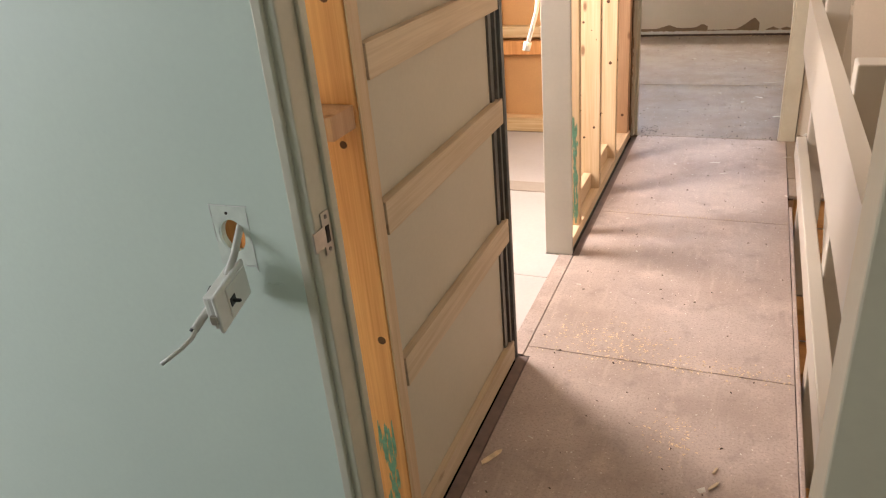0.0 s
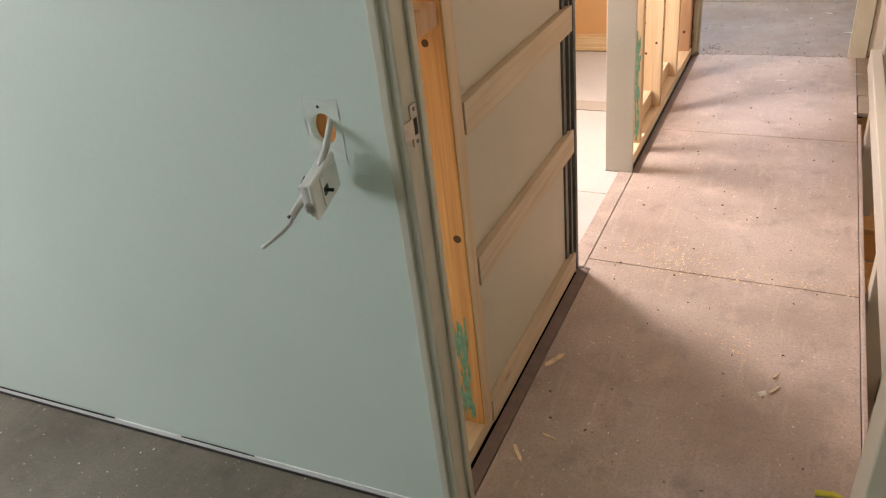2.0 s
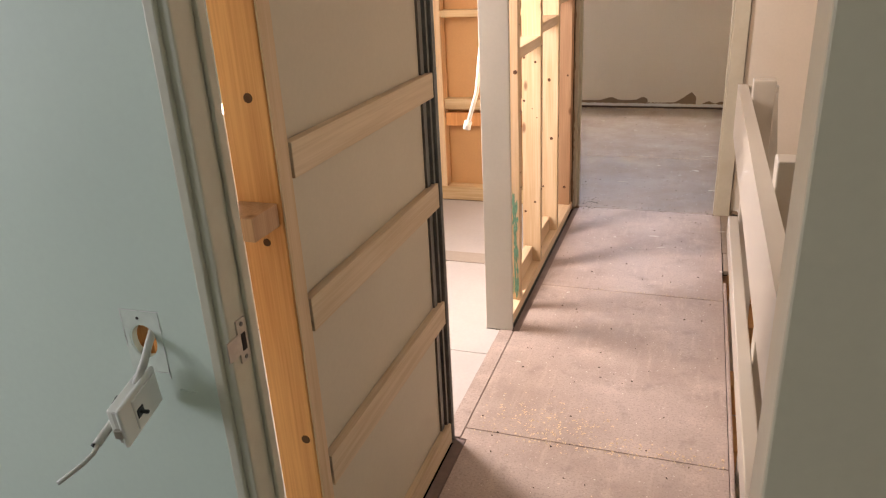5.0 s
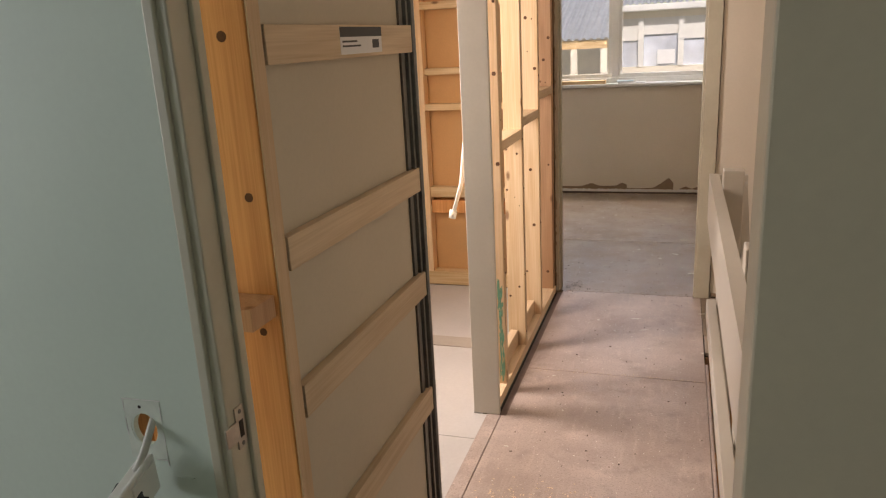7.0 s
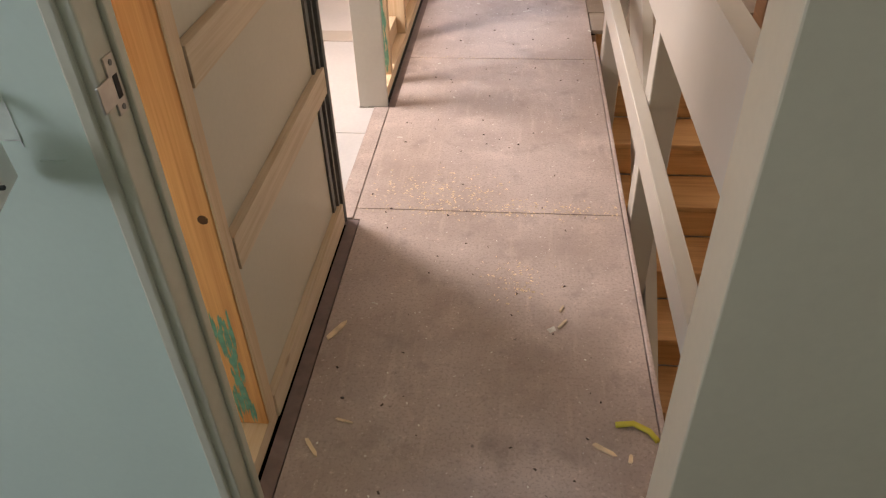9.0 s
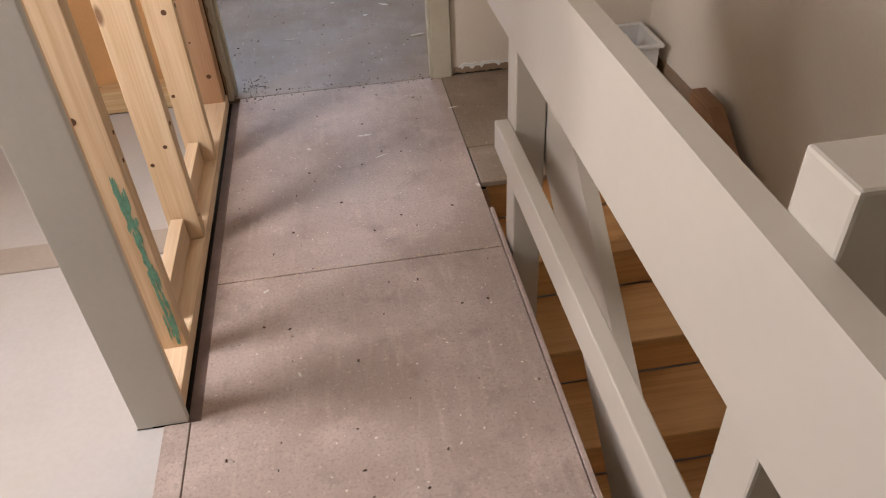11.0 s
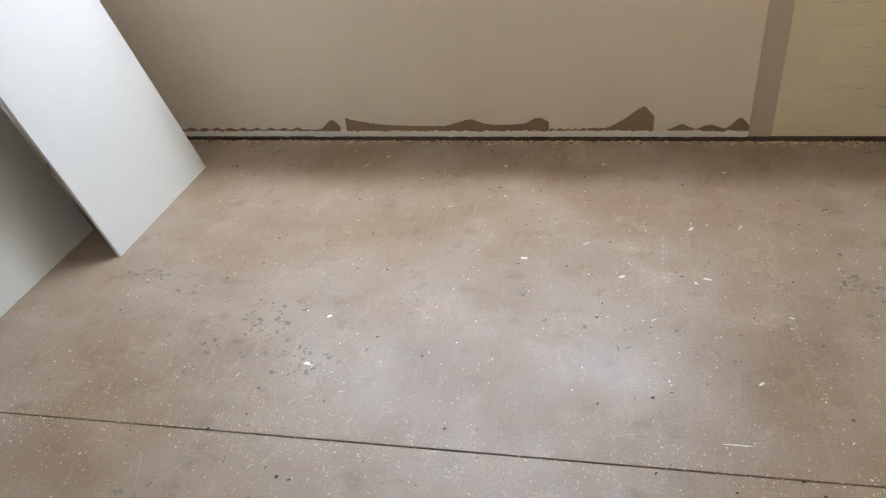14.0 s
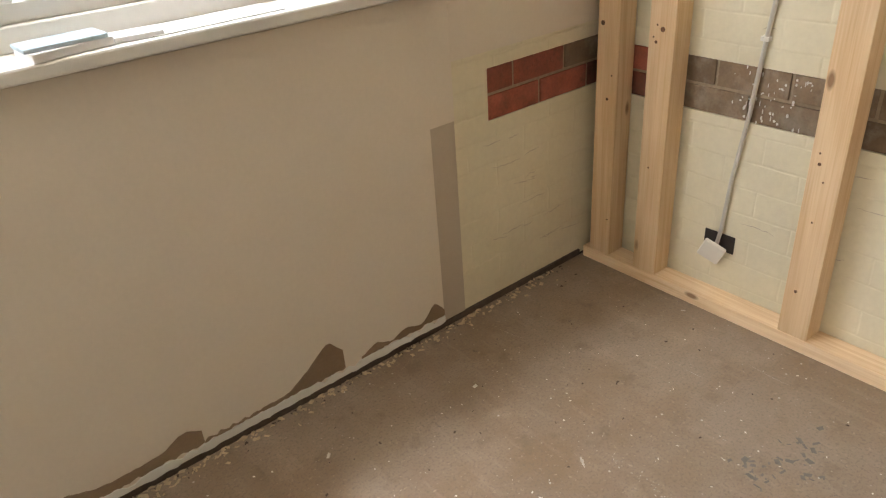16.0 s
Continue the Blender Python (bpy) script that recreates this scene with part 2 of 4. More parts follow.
def brick_relief(m, depth):
    """Faint courses under thick paint."""
    n, k = m.node_tree.nodes, m.node_tree.links.new
    sep, com = n.new("ShaderNodeSeparateXYZ"), n.new("ShaderNodeCombineXYZ")
    k(n.new("ShaderNodeTexCoord").outputs["Object"], sep.inputs[0])
    add = n.new("ShaderNodeMath")
    k(sep.outputs["X"], add.inputs[0]), k(sep.outputs["Y"], add.inputs[1])
    k(add.outputs[0], com.inputs["X"]), k(sep.outputs["Z"], com.inputs["Y"])
    warp = n.new("ShaderNodeTexNoise")
    warp.inputs["Scale"].default_value = 9
    mixv = n.new("ShaderNodeVectorMath")
    mixv.operation = "MULTIPLY_ADD"
    mixv.inputs[1].default_value = (0.02, 0.02, 0)
    k(warp.outputs["Color"], mixv.inputs[0]), k(com.outputs[0], mixv.inputs[2])
    br = n.new("ShaderNodeTexBrick")
    br.inputs["Color1"].default_value = br.inputs["Color2"].default_value = (1, 1, 1, 1)
    br.inputs["Mortar"].default_value = (0, 0, 0, 1)
    for key, v in (("Scale", 1.0), ("Mortar Size", 0.006), ("Mortar Smooth", 1.0), ("Brick Width", 0.24), ("Row Height", 0.086)):
        br.inputs[key].default_value = v
    k(mixv.outputs[0], br.inputs["Vector"])
    bp = n.new("ShaderNodeBump")
    bp.inputs["Strength"].default_value, bp.inputs["Distance"].default_value = 0.28, depth
    k(br.outputs["Color"], bp.inputs["Height"])
    b = n["Principled BSDF"]
    k(b.inputs["Normal"].links[0].from_socket, bp.inputs["Normal"])
    k(bp.outputs[0], b.inputs["Normal"])


brick_relief(PLASTER, 0.005)
BRICKRED = material("red_brick", (0.25, 0.07, 0.042), 0.85, spread=0.45, size=14, grain=120, bump=0.8, tint=0.45, stain=(0.09, 0.055, 0.035), amount=0.7)
BRICKBROWN = material("brown_brick", (0.17, 0.115, 0.07), 0.85, spread=0.25, size=25, grain=120, bump=0.6, tint=0.3, stain=(0.5, 0.47, 0.40), amount=0.35)
MORTAR = material("mortar", (0.33, 0.26, 0.18), 0.95, spread=0.2, size=30)
WHITEPLASTIC = material("white_plastic", (0.78, 0.76, 0.70), 0.35, spread=0.04)
CABLE = material("grey_cable", (0.55, 0.52, 0.46), 0.45, spread=0.1, size=30)
BLACK = material("black_plastic", (0.02, 0.02, 0.022), 0.4)
GREENPAINT = material("green_marking_paint", (0.15, 0.33, 0.23), 0.7, spread=0.35, size=50, grain=160)
BOARD = material("grey_white_sheet", (0.60, 0.605, 0.59), 0.6, spread=0.04, size=1.5, grain=80, bump=0.04)
CLEARPLASTIC = material("cloudy_plastic", (0.72, 0.70, 0.66), 0.25, spread=0.05)
WINDOWPAINT = material("white_window_paint", (0.75, 0.74, 0.70), 0.35, spread=0.05)
PAPER = material("paper", (0.78, 0.78, 0.78), 0.7, spread=0.04)
BLUEPAPER = material("pale_blue_cover", (0.40, 0.50, 0.56), 0.4, spread=0.25, size=25)
CHIP = material("wood_shavings", (0.66, 0.52, 0.34), 0.8, spread=0.2, size=30, tint=0.2)
SPECK = material("paint_flakes", (0.70, 0.67, 0.60), 0.8, spread=0.2, size=40, tint=0.2)
SMEAR = material("dried_paint_smear", (0.47, 0.43, 0.385), 0.75, spread=0.3, size=60)
SPATTER = material("grey_spatter", (0.17, 0.155, 0.14), 0.7, spread=0.3, size=40)
GRIT_GAP = material("dark_grit_and_gap", (0.09, 0.065, 0.05), 0.9, spread=0.3, size=40)
YELLOW = material("yellow_strap", (0.62, 0.52, 0.04), 0.5, spread=0.1)
RED = material("red_wire_sheath", (0.35, 0.03, 0.02), 0.4)
ROOFTIN = material("corrugated_tin", (0.72, 0.74, 0.76), 0.5, 0.0, spread=0.1)
RENDER = material("pale_house_wall", (0.80, 0.74, 0.62), 0.8, spread=0.06)
# Pale blue-grey puts the sky's reflection into the opaque far panes
FARPANE = material("sky_tinted_far_pane", (0.55, 0.59, 0.66), 0.15, spread=0.3, size=2)
GROUND = material("dry_grass_ground", (0.20, 0.18, 0.10), 0.95, spread=0.3, size=1)
GLASS = glass_material()

# ---- building helpers ----


def box(bm, x0, x1, y0, y1, z0, z1, bevel=0.0, turn=None):
    """A box between two corners, with worn edges; turn: a matrix about its middle."""
    mid = Vector(((x0 + x1) / 2, (y0 + y1) / 2, (z0 + z1) / 2))
    m = Matrix.Translation(mid) @ (turn or Matrix()) @ Matrix.Diagonal((x1 - x0, y1 - y0, z1 - z0, 1))
    made = bmesh.ops.create_cube(bm, size=1, matrix=m)["verts"]
    if bevel:
        edges = list({e for v in made for e in v.link_edges})
        bmesh.ops.bevel(bm, geom=edges, offset=bevel, segments=2, affect="EDGES", profile=0.5, clamp_overlap=True)
    return bm


def boxes(*sizes, bevel=0.0):
    bm = bmesh.new()
    for s in sizes:
        box(bm, *s, bevel=bevel)
    return bm


def prism(outline, axis, lo, hi):
    """A flat outline pushed through along one axis. Outline: pairs of the two other coordinates, in order."""
    bm = bmesh.new()
    place = {"x": lambda p, q: (q, *p), "y": lambda p, q: (p[0], q, p[1]), "z": lambda p, q: (*p, q)}[axis]
    a = [bm.verts.new(place(p, lo)) for p in outline]
    b = [bm.verts.new(place(p, hi)) for p in outline]
    bm.faces.new(a), bm.faces.new(b[::-1])
    for i in range(len(a)):
        j = (i + 1) % len(a)
        bm.faces.new((a[i], b[i], b[j], a[j]))
    bmesh.ops.recalc_face_normals(bm, faces=bm.faces)
    return bm


def tube(points, radius, sides=8):
    """A round rod along points."""
    bm = bmesh.new()
    pts = [Vector(p) for p in points]
    rows = []
    for i, p in enumerate(pts):
        d = (pts[min(i + 1, len(pts) - 1)] - pts[max(i - 1, 0)]).normalized()
        s = d.orthogonal().normalized() if not rows else (side - d * side.dot(d)).normalized()
        side, u = s, d.cross(s)
        rows.append([bm.verts.new(p + radius * (math.cos(2 * math.pi * k / sides) * s + math.sin(2 * math.pi * k / sides) * u)) for k in range(sides)])
    for a, b in zip(rows, rows[1:]):
        for k in range(sides):
            f = bm.faces.new((a[k], a[(k + 1) % sides], b[(k + 1) % sides], b[k]))
            f.smooth = True
    bm.faces.new(rows[0][::-1]), bm.faces.new(rows[-1])
    return bm


def mesh_object(name, bm, mat):
    me = bpy.data.meshes.new(name)
    bm.to_mesh(me)
    bm.free()
    for m in mat if isinstance(mat, (list, tuple)) else [mat]:
        me.materials.append(m)
    return new(name, me)


def part(name, bm, mat, parent, label=""):
    ob = mesh_object(name, bm, mat)
    ob.parent = parent
    ob.matrix_parent_inverse = parent.matrix_basis.inverted() if parent.parent is None else Matrix()
    return tagged(ob, label)


def thing(name, at, label, category, group=""):
    ob = new(name)
    ob.location = at
    ob.empty_display_size = 0.1
    ob.matrix_basis = Matrix.Translation(at)
    return tagged(ob, label, category, group)


def single(name, bm, mat, label, category, group=""):
    return tagged(mesh_object(name, bm, mat), label, category, group)


def setting(name, bm, mat, label=""):
    return tagged(mesh_object(name, bm, mat), label, kind="structure")


CEILING = 2.45

# ---- structure ----
# hall, bedroom and green room floors, each laid of sheets
floor = setting("floor", boxes((-0.70, 0.19, 1.13, 4.72, -0.09, -0.022), (0.19, 1.2, 3.9, 4.72, -0.09, -0.022), (-3.4, 1.3, 4.72, 7.80, -0.09, -0.022)), DARK,
                "worn particleboard floor with paint specks and sawdust")
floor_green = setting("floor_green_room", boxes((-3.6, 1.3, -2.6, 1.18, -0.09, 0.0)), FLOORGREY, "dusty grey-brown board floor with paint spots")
floor_wet = setting("floor_wet_room", boxes((-1.8, -0.80, 1.25, 2.817, -0.09, -0.004), (-1.8, -0.80, 2.820, 3.71, -0.09, -0.004), (-1.8, -0.80, 3.84, 4.70, -0.09, -0.004), (-0.80, -0.738, 2.25, 2.817, -0.09, -0.004), (-0.80, -0.738, 2.820, 3.03, -0.09, -0.004)), WETFLOOR,
                    "pale cement sheet floor of the stripped room")
setting("trim", boxes((-1.8, -0.795, 3.712, 3.838, -0.02, 0.001), bevel=0.002), STRIP, "flat beige jointing strip in the sheet floor")
setting("threshold", boxes((-0.7365, -0.677, 2.255, 3.028, -0.03, 0.002), bevel=0.002), FLOOR, "pale timber threshold strip")
setting("floor_channel", boxes((-0.693, -0.656, 1.19, 2.25, -0.05, -0.003), (-0.684, -0.652, 3.03, 4.69, -0.05, -0.008)), TRACK, "dark sunken channel along the wall plate")

# green room wall, a thin lining on studs, with a hole for the switch
SW = (-0.82, 0.985)


def lining_with_hole():
    bm = bmesh.new()
    y0, y1, r, seg = 1.125, 1.137, 0.026, 20
    x0, x1, z0, z1 = SW[0] - 0.1, SW[0] + 0.1, SW[1] - 0.1, SW[1] + 0.1
    for s in ((-3.6, x0, y0, y1, 0.012, CEILING), (x1, -0.689, y0, y1, 0.012, CEILING), (x0, x1, y0, y1, 0.012, z0), (x0, x1, y0, y1, z1, CEILING)):
        box(bm, *s)
    for y in (y0, y1):
        ring, rim = [], []
        for i in range(seg):
            a = 2 * math.pi * i / seg + math.pi / 4
            c, s = math.cos(a), math.sin(a)
            m = max(abs(c), abs(s))
            ring.append(bm.verts.new((SW[0] + r * 0.9 * c, y, SW[1] + r * 1.15 * s)))
            rim.append(bm.verts.new((SW[0] + 0.1 * c / m, y, SW[1] + 0.1 * s / m)))
        for i in range(seg):
            j = (i + 1) % seg
            bm.faces.new((rim[i], rim[j], ring[j], ring[i]))
        if y == y0:
            first = ring
        else:
            for i in range(seg):
                bm.faces.new((first[i], first[(i + 1) % seg], ring[(i + 1) % seg], ring[i]))
    bmesh.ops.recalc_face_normals(bm, faces=bm.faces)
    return bm



def prism_ring():
    """The bare patch where the plate sat: a thin rectangle with an oval hole."""
    bm = bmesh.new()
    corner = math.atan2(0.057, 0.036)
    angles = sorted([2 * math.pi * i / 24 for i in range(24)] + [corner, math.pi - corner, math.pi + corner, 2 * math.pi - corner])
    seg, rows = len(angles), []
    for y in (1.1244, 1.1252):
        rim, ring = [], []
        for a in angles:
            c, q = math.cos(a), math.sin(a)
            m = max(abs(c) / 0.036, abs(q) / 0.057)
            rim.append(bm.verts.new((SW[0] + c / m, y, SW[1] + q / m)))
            ring.append(bm.verts.new((SW[0] + 0.027 * c, y, SW[1] + 0.031 * q)))
        rows.append((rim, ring))
    for i in range(seg):
        j = (i + 1) % seg
        for rim, ring in rows:
            bm.faces.new((rim[i], rim[j], ring[j], ring[i]))
        for k in (0, 1):
            bm.faces.new((rows[0][k][i], rows[0][k][j], rows[1][k][j], rows[1][k][i]))
    bmesh.ops.recalc_face_normals(bm, faces=bm.faces)
    bmesh.ops.transform(bm, matrix=SKEW, verts=bm.verts)
    return bm


wall_green = setting("wall_green", lining_with_hole(), GREEN, "pale green painted wall with a cut switch hole")
setting("wall_green_right", boxes((0.12, 1.3, 1.125, 1.24, 0.0, CEILING), (-0.69, 0.12, 1.125, 1.24, 2.08, CEILING), bevel=0.004), RIGHTBOARD, "grey-cream wall beside the doorway")
setting("wall_green_left", boxes((-3.75, -3.6, -2.6, -1.1, 0, CEILING), (-3.75, -3.6, 0.5, 1.25, 0, CEILING), (-3.75, -3.6, -1.1, 0.5, 0, 0.95), (-3.75, -3.6, -1.1, 0.5, 2.2, CEILING)), GREEN)
setting("wall_green_back", boxes((-3.75, 1.45, -2.75, -2.6, 0, CEILING)), GREEN)
setting("wall_green_side", boxes((1.3, 1.45, -2.75, 1.25, 0, CEILING)), GREEN)
# a painted bead of old skirting line along the foot of the green wall
wall_foot = setting("baseboard", boxes((-3.6, -0.74, 1.1215, 1.1255, 0.006, 0.024), bevel=0.001), WINDOWPAINT, "torn white paint line at the wall foot")
part("gap", boxes((-3.6, -0.74, 1.118, 1.1218, 0.0, 0.007), (-3.2, -2.9, 1.1205, 1.1225, 0.026, 0.03), (-2.3, -1.75, 1.1205, 1.1225, 0.024, 0.029), (-1.5, -1.25, 1.1205, 1.1225, 0.024, 0.027)), DARK, wall_green)
part("edge_strip", boxes((-0.77, -0.694, 1.1225, 1.1262, 0.0, 0.9), (-0.735, -0.694, 1.1225, 1.1262, 0.9, CEILING)), GREEN, wall_green, "smooth filled strip beside the jamb")

SKEW = Matrix.Translation((-0.676, 1.125, 0)) @ Matrix.Rotation(radians(2.4), 4, "Z") @ Matrix.Translation((0.676, -1.125, 0))
wall_green.matrix_basis = SKEW
wall_foot.matrix_basis = SKEW

# doorway of the green room
door_1 = tagged(thing("door_1", (-0.67, 1.18, 0), "", ""), "old cream door lining with a metal strike plate", kind="structure")
part("jamb", boxes((-0.688, -0.655, 1.120, 1.185, 0, 2.08), bevel=0.003), JAMB, door_1)
part("stop", boxes((-0.656, -0.647, 1.168, 1.188, 0, 2.08), bevel=0.003), JAMB, door_1)
part("bead", boxes((-0.692, -0.672, 1.113, 1.1225, 0, 2.08), bevel=0.0035), JAMB, door_1)
part("head", boxes((-0.655, 0.12, 1.118, 1.185, 2.045, 2.08), bevel=0.004), JAMB, door_1)
plate = part("strike_plate", boxes((-0.656, -0.652, 1.139, 1.163, 0.955, 1.03), bevel=0.001), CHROME, door_1, "worn chrome strike plate")
part("strike_hole", boxes((-0.6525, -0.6512, 1.146, 1.157, 0.975, 1.005)), DARK, plate)
part("lip", boxes((-0.655, -0.651, 1.108, 1.14, 0.972, 1.007), bevel=0.0015), CHROME, plate)
for z in (0.963, 1.021):
    part("screw", tube([(-0.6525, 1.151, z), (-0.6510, 1.151, z)], 0.004), STEEL, plate)

# stud walls
frame_left = tagged(thing("wall_left_frame", (-0.74, 3.0, 0), "", ""), "open pine stud wall beside the hall", kind="structure")
part("bottom_plate", boxes((-0.79, -0.70, 1.19, 2.2, 0.0, 0.045), bevel=0.002), PINE_Y, frame_left)
part("bottom_plate", boxes((-0.785, -0.693, 3.055, 4.66, 0.0, 0.045), bevel=0.002), PINE_Y, frame_left)
part("top_plate", boxes((-0.79, -0.70, 1.25, 4.66, 2.36, 2.45), bevel=0.002), PINE_Y, frame_left)
part("lintel", boxes((-0.79, -0.70, 2.25, 3.05, 2.12, 2.36), bevel=0.002), PINE_Y, frame_left)
part("stud", boxes((-0.79, -0.70, 1.385, 1.43, 0.045, 2.36), bevel=0.002), ORANGE, frame_left, "pine stud with warm light painted into its orange")
part("nogging", boxes((-0.79, -0.706, 1.30, 1.384, 1.095, 1.14), bevel=0.002), REDPINE, frame_left)
# Thin strip added so the stud's hall face shows its lit tone
part("packing_strip", boxes((-0.699, -0.695, 1.388, 1.430, 0.045, 2.36), bevel=0.001), TANPINE, frame_left, "added pale tan strip, the lit tone of the stud's hall face")
STUDS = (3.24, 3.696, 4.145)
for y in STUDS:
    part("stud", boxes((-0.785, -0.695, y, y + 0.045, 0.045, 2.36), bevel=0.002), PINE_Z, frame_left)
part("stud", boxes((-0.785, -0.700, 4.596, 4.66, 0.045, 2.36), bevel=0.002), REDPINE, frame_left)
for y0, y1, z in ((3.285, 3.696, 1.12), (3.741, 4.145, 1.17), (4.19, 4.596, 1.26)):
    part("nogging", boxes((-0.785, -0.697, y0, y1, z, z + 0.045), bevel=0.002), PINE_Y, frame_left)
for y0, y1 in ((3.286, 3.695), (3.742, 4.144)):
    part("packer", boxes((-0.772, -0.735, y0 + 0.05, y1 - 0.004, 0.046, 0.13), bevel=0.002), PINE_Y, frame_left)
rnd = random.Random(4)


def scrawl(y, x0, x1, z0, z1):
    """A ragged stroke of marking paint, in streaks, standing a hair proud of the timber."""
    bm = bmesh.new()
    for _ in range(95):
        z = rnd.uniform(z0, z1)
        h, w = rnd.uniform(0.012, 0.05), rnd.uniform(0.001, 0.004)
        c = rnd.gauss((x0 + x1) / 2 + 0.1 * (x1 - x0) * math.sin(9 * z), (x1 - x0) * 0.2)
        c = min(x1 - w, max(x0 + w, c))
        pts = [(c - w, z), (c, z - h * 0.6), (c + w, z + h * 0.1), (c + w * 0.7, z + h), (c - w * 0.5, z + h * 0.8)]
        f = bm.faces.new([bm.verts.new((a, y - 0.0006 - 0.0004 * rnd.random(), b)) for a, b in pts])
    return bm


part("paint_mark", scrawl(1.385, -0.765, -0.72, 0.06, 0.36), GREENPAINT, frame_left, "smeared green marking paint")
part("paint_mark", scrawl(3.24, -0.728, -0.70, 0.06, 0.52), GREENPAINT, frame_left, "smeared green marking paint")
part("lining", boxes((-0.797, -0.681, 3.03, 3.05, 0.0, 2.12), bevel=0.002), WHITEJAMB, frame_left, "white painted jamb board")
part("stud", boxes((-0.785, -0.695, 3.051, 3.094, 0.045, 2.36), bevel=0.002), PINE_Z, frame_left)

# pocket for a sliding door
pocket = thing("sliding_door_pocket", (-0.72, 1.85, 0), "grey sliding door pocket panel with pale timber battens and steel edge", "door pocket")
part("panel", boxes((-0.727, -0.715, 1.432, 2.17, 0.0, 2.3)), PANEL, pocket)
part("panel", boxes((-0.79, -0.780, 1.432, 2.17, 0.0, 2.3)), PANEL, pocket)
part("edge_bead", boxes((-0.7165, -0.709, 1.433, 1.447, 0.1, 2.3), bevel=0.001), WHITEPLASTIC, pocket)
BATTENS = ((0.010, 0.082), (0.46, 0.538), (0.848, 0.922), (1.171, 1.24), (1.566, 1.638), (1.96, 2.04))
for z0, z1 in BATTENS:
    # Dark box at the batten end, its slot's shade put into colour
    part("slot_shade", boxes((-0.714, -0.7005, 1.431, 1.4365, z0 + 0.008, z1 - 0.002)), DARK, pocket)
    part("batten", boxes((-0.7145, -0.693, 1.437, 2.215, z0, z1), bevel=0.0015), BATTEN, pocket)
part("steel_post", prism([(-0.80, 2.165), (-0.708, 2.165), (-0.708, 2.190), (-0.716, 2.192), (-0.716, 2.200), (-0.702, 2.203), (-0.702, 2.216), (-0.714, 2.219), (-0.714, 2.228), (-0.696, 2.232), (-0.692, 2.240), (-0.694, 2.250), (-0.80, 2.250)], "z", 0.0, 2.3), STEEL, pocket, "dark steel channel edge")
sticker = part("sticker", boxes((-0.693, -0.6922, 1.75, 1.99, 1.574, 1.634)), PAPER, pocket, "white printed product sticker")
part("print", boxes((-0.6922, -0.6916, 1.75, 1.99, 1.612, 1.634)), BLACK, sticker)
for y0, y1, z0, z1 in ((1.76, 1.86, 1.59, 1.594), (1.76, 1.84, 1.60, 1.604), (1.93, 1.97, 1.585, 1.605)):
    part("print", boxes((-0.6922, -0.6916, y0, y1, z0, z1)), BLACK, sticker)

# stripped room behind: framed wall at the far end, back of lining seen
frame_back = tagged(thing("wall_back_frame", (-1.5, 4.75, 0), "", ""), "pine stud wall with brown lining back", kind="structure")
part("lining_back", boxes((-1.8, -0.70, 4.79, 4.80, 0, CEILING)), BACKING, frame_back, "orange-brown lining paper")
part("bottom_plate", boxes((-1.8, -0.80, 4.70, 4.79, 0.0, 0.09), bevel=0.002), PINE_X, frame_back)
for x in (-1.77, -1.55, -1.06, -0.84):
    part("stud", boxes((x - 0.022, x + 0.022, 4.702, 4.789, 0.09, 2.40), bevel=0.002), PINE_Z, frame_back)
for x0, x1 in ((-1.748, -1.572), (-1.528, -1.082), (-1.038, -0.862)):
    part("nogging", boxes((x0, x1, 4.72, 4.789, 0.60, 0.665), bevel=0.003), PINE_X, frame_back)
    part("nogging", boxes((x0, x1, 4.735, 4.789, 0.49, 0.575), bevel=0.003), ORANGE, frame_back)
    part("nogging", boxes((x0, x1, 4.702, 4.789, 1.165, 1.205), bevel=0.003), PINE_X, frame_back)
    part("nogging", boxes((x0, x1, 4.73, 4.789, 1.385, 1.425), bevel=0.003), PINE_X, frame_back)
    part("nogging", boxes((x0, x1, 4.702, 4.789, 1.78, 1.825), bevel=0.003), PINE_X, frame_back)
setting("wall_wet_outer", boxes((-1.94, -1.8, 1.13, 2.68, 0, CEILING), (-1.94, -1.8, 3.28, 4.8, 0, CEILING), (-1.94, -1.8, 2.68, 3.28, 0, 0.98), (-1.94, -1.8, 2.68, 3.28, 2.2, CEILING)), CREAM)

# far doorway wall
wall_far_door = setting("wall_far_door", boxes((0.239, 1.20, 4.71, 4.80, 0.0, CEILING), (-0.72, 0.237, 4.71, 4.80, 2.10, CEILING)), CREAM, "cream wall beside the bedroom doorway")
rnd = random.Random(12)


def ragged(x0, x1, z0, z1, y0, y1, step=0.014):
    """A chipped strip on a wall, with frayed edges."""
    n = int((x1 - x0) / step)
    low = [(x0 + (x1 - x0) * i / n, z0 + rnd.uniform(0, 0.25) * (z1 - z0)) for i in range(n + 1)]
    high = [(x, z1 - rnd.choice((0, 0.05, 0.1, 0.12, 0.45)) * (z1 - z0)) for x, _ in low]
    return prism(low + high[::-1], "y", y0, y1)


part("skirting_scar", ragged(0.27, 1.09, 0.008, 0.048, 4.704, 4.7115), WINDOWPAINT, wall_far_door, "chipped white paint line")
part("torn_edge", ragged(0.245, 0.55, 0.004, 0.035, 4.7025, 4.7045, 0.009), TORN, wall_far_door, "torn brown paper edge")
part("gap", boxes((0.245, 1.09, 4.706, 4.7112, 0.0, 0.009)), DARK, wall_far_door)
door_2 = tagged(thing("door_2", (-0.26, 4.75, 0), "", ""), "old cream door lining, door removed", kind="structure")
part("jamb", boxes((-0.697, -0.675, 4.69, 4.83, 0.0, 2.10), bevel=0.004), JAMB, door_2)
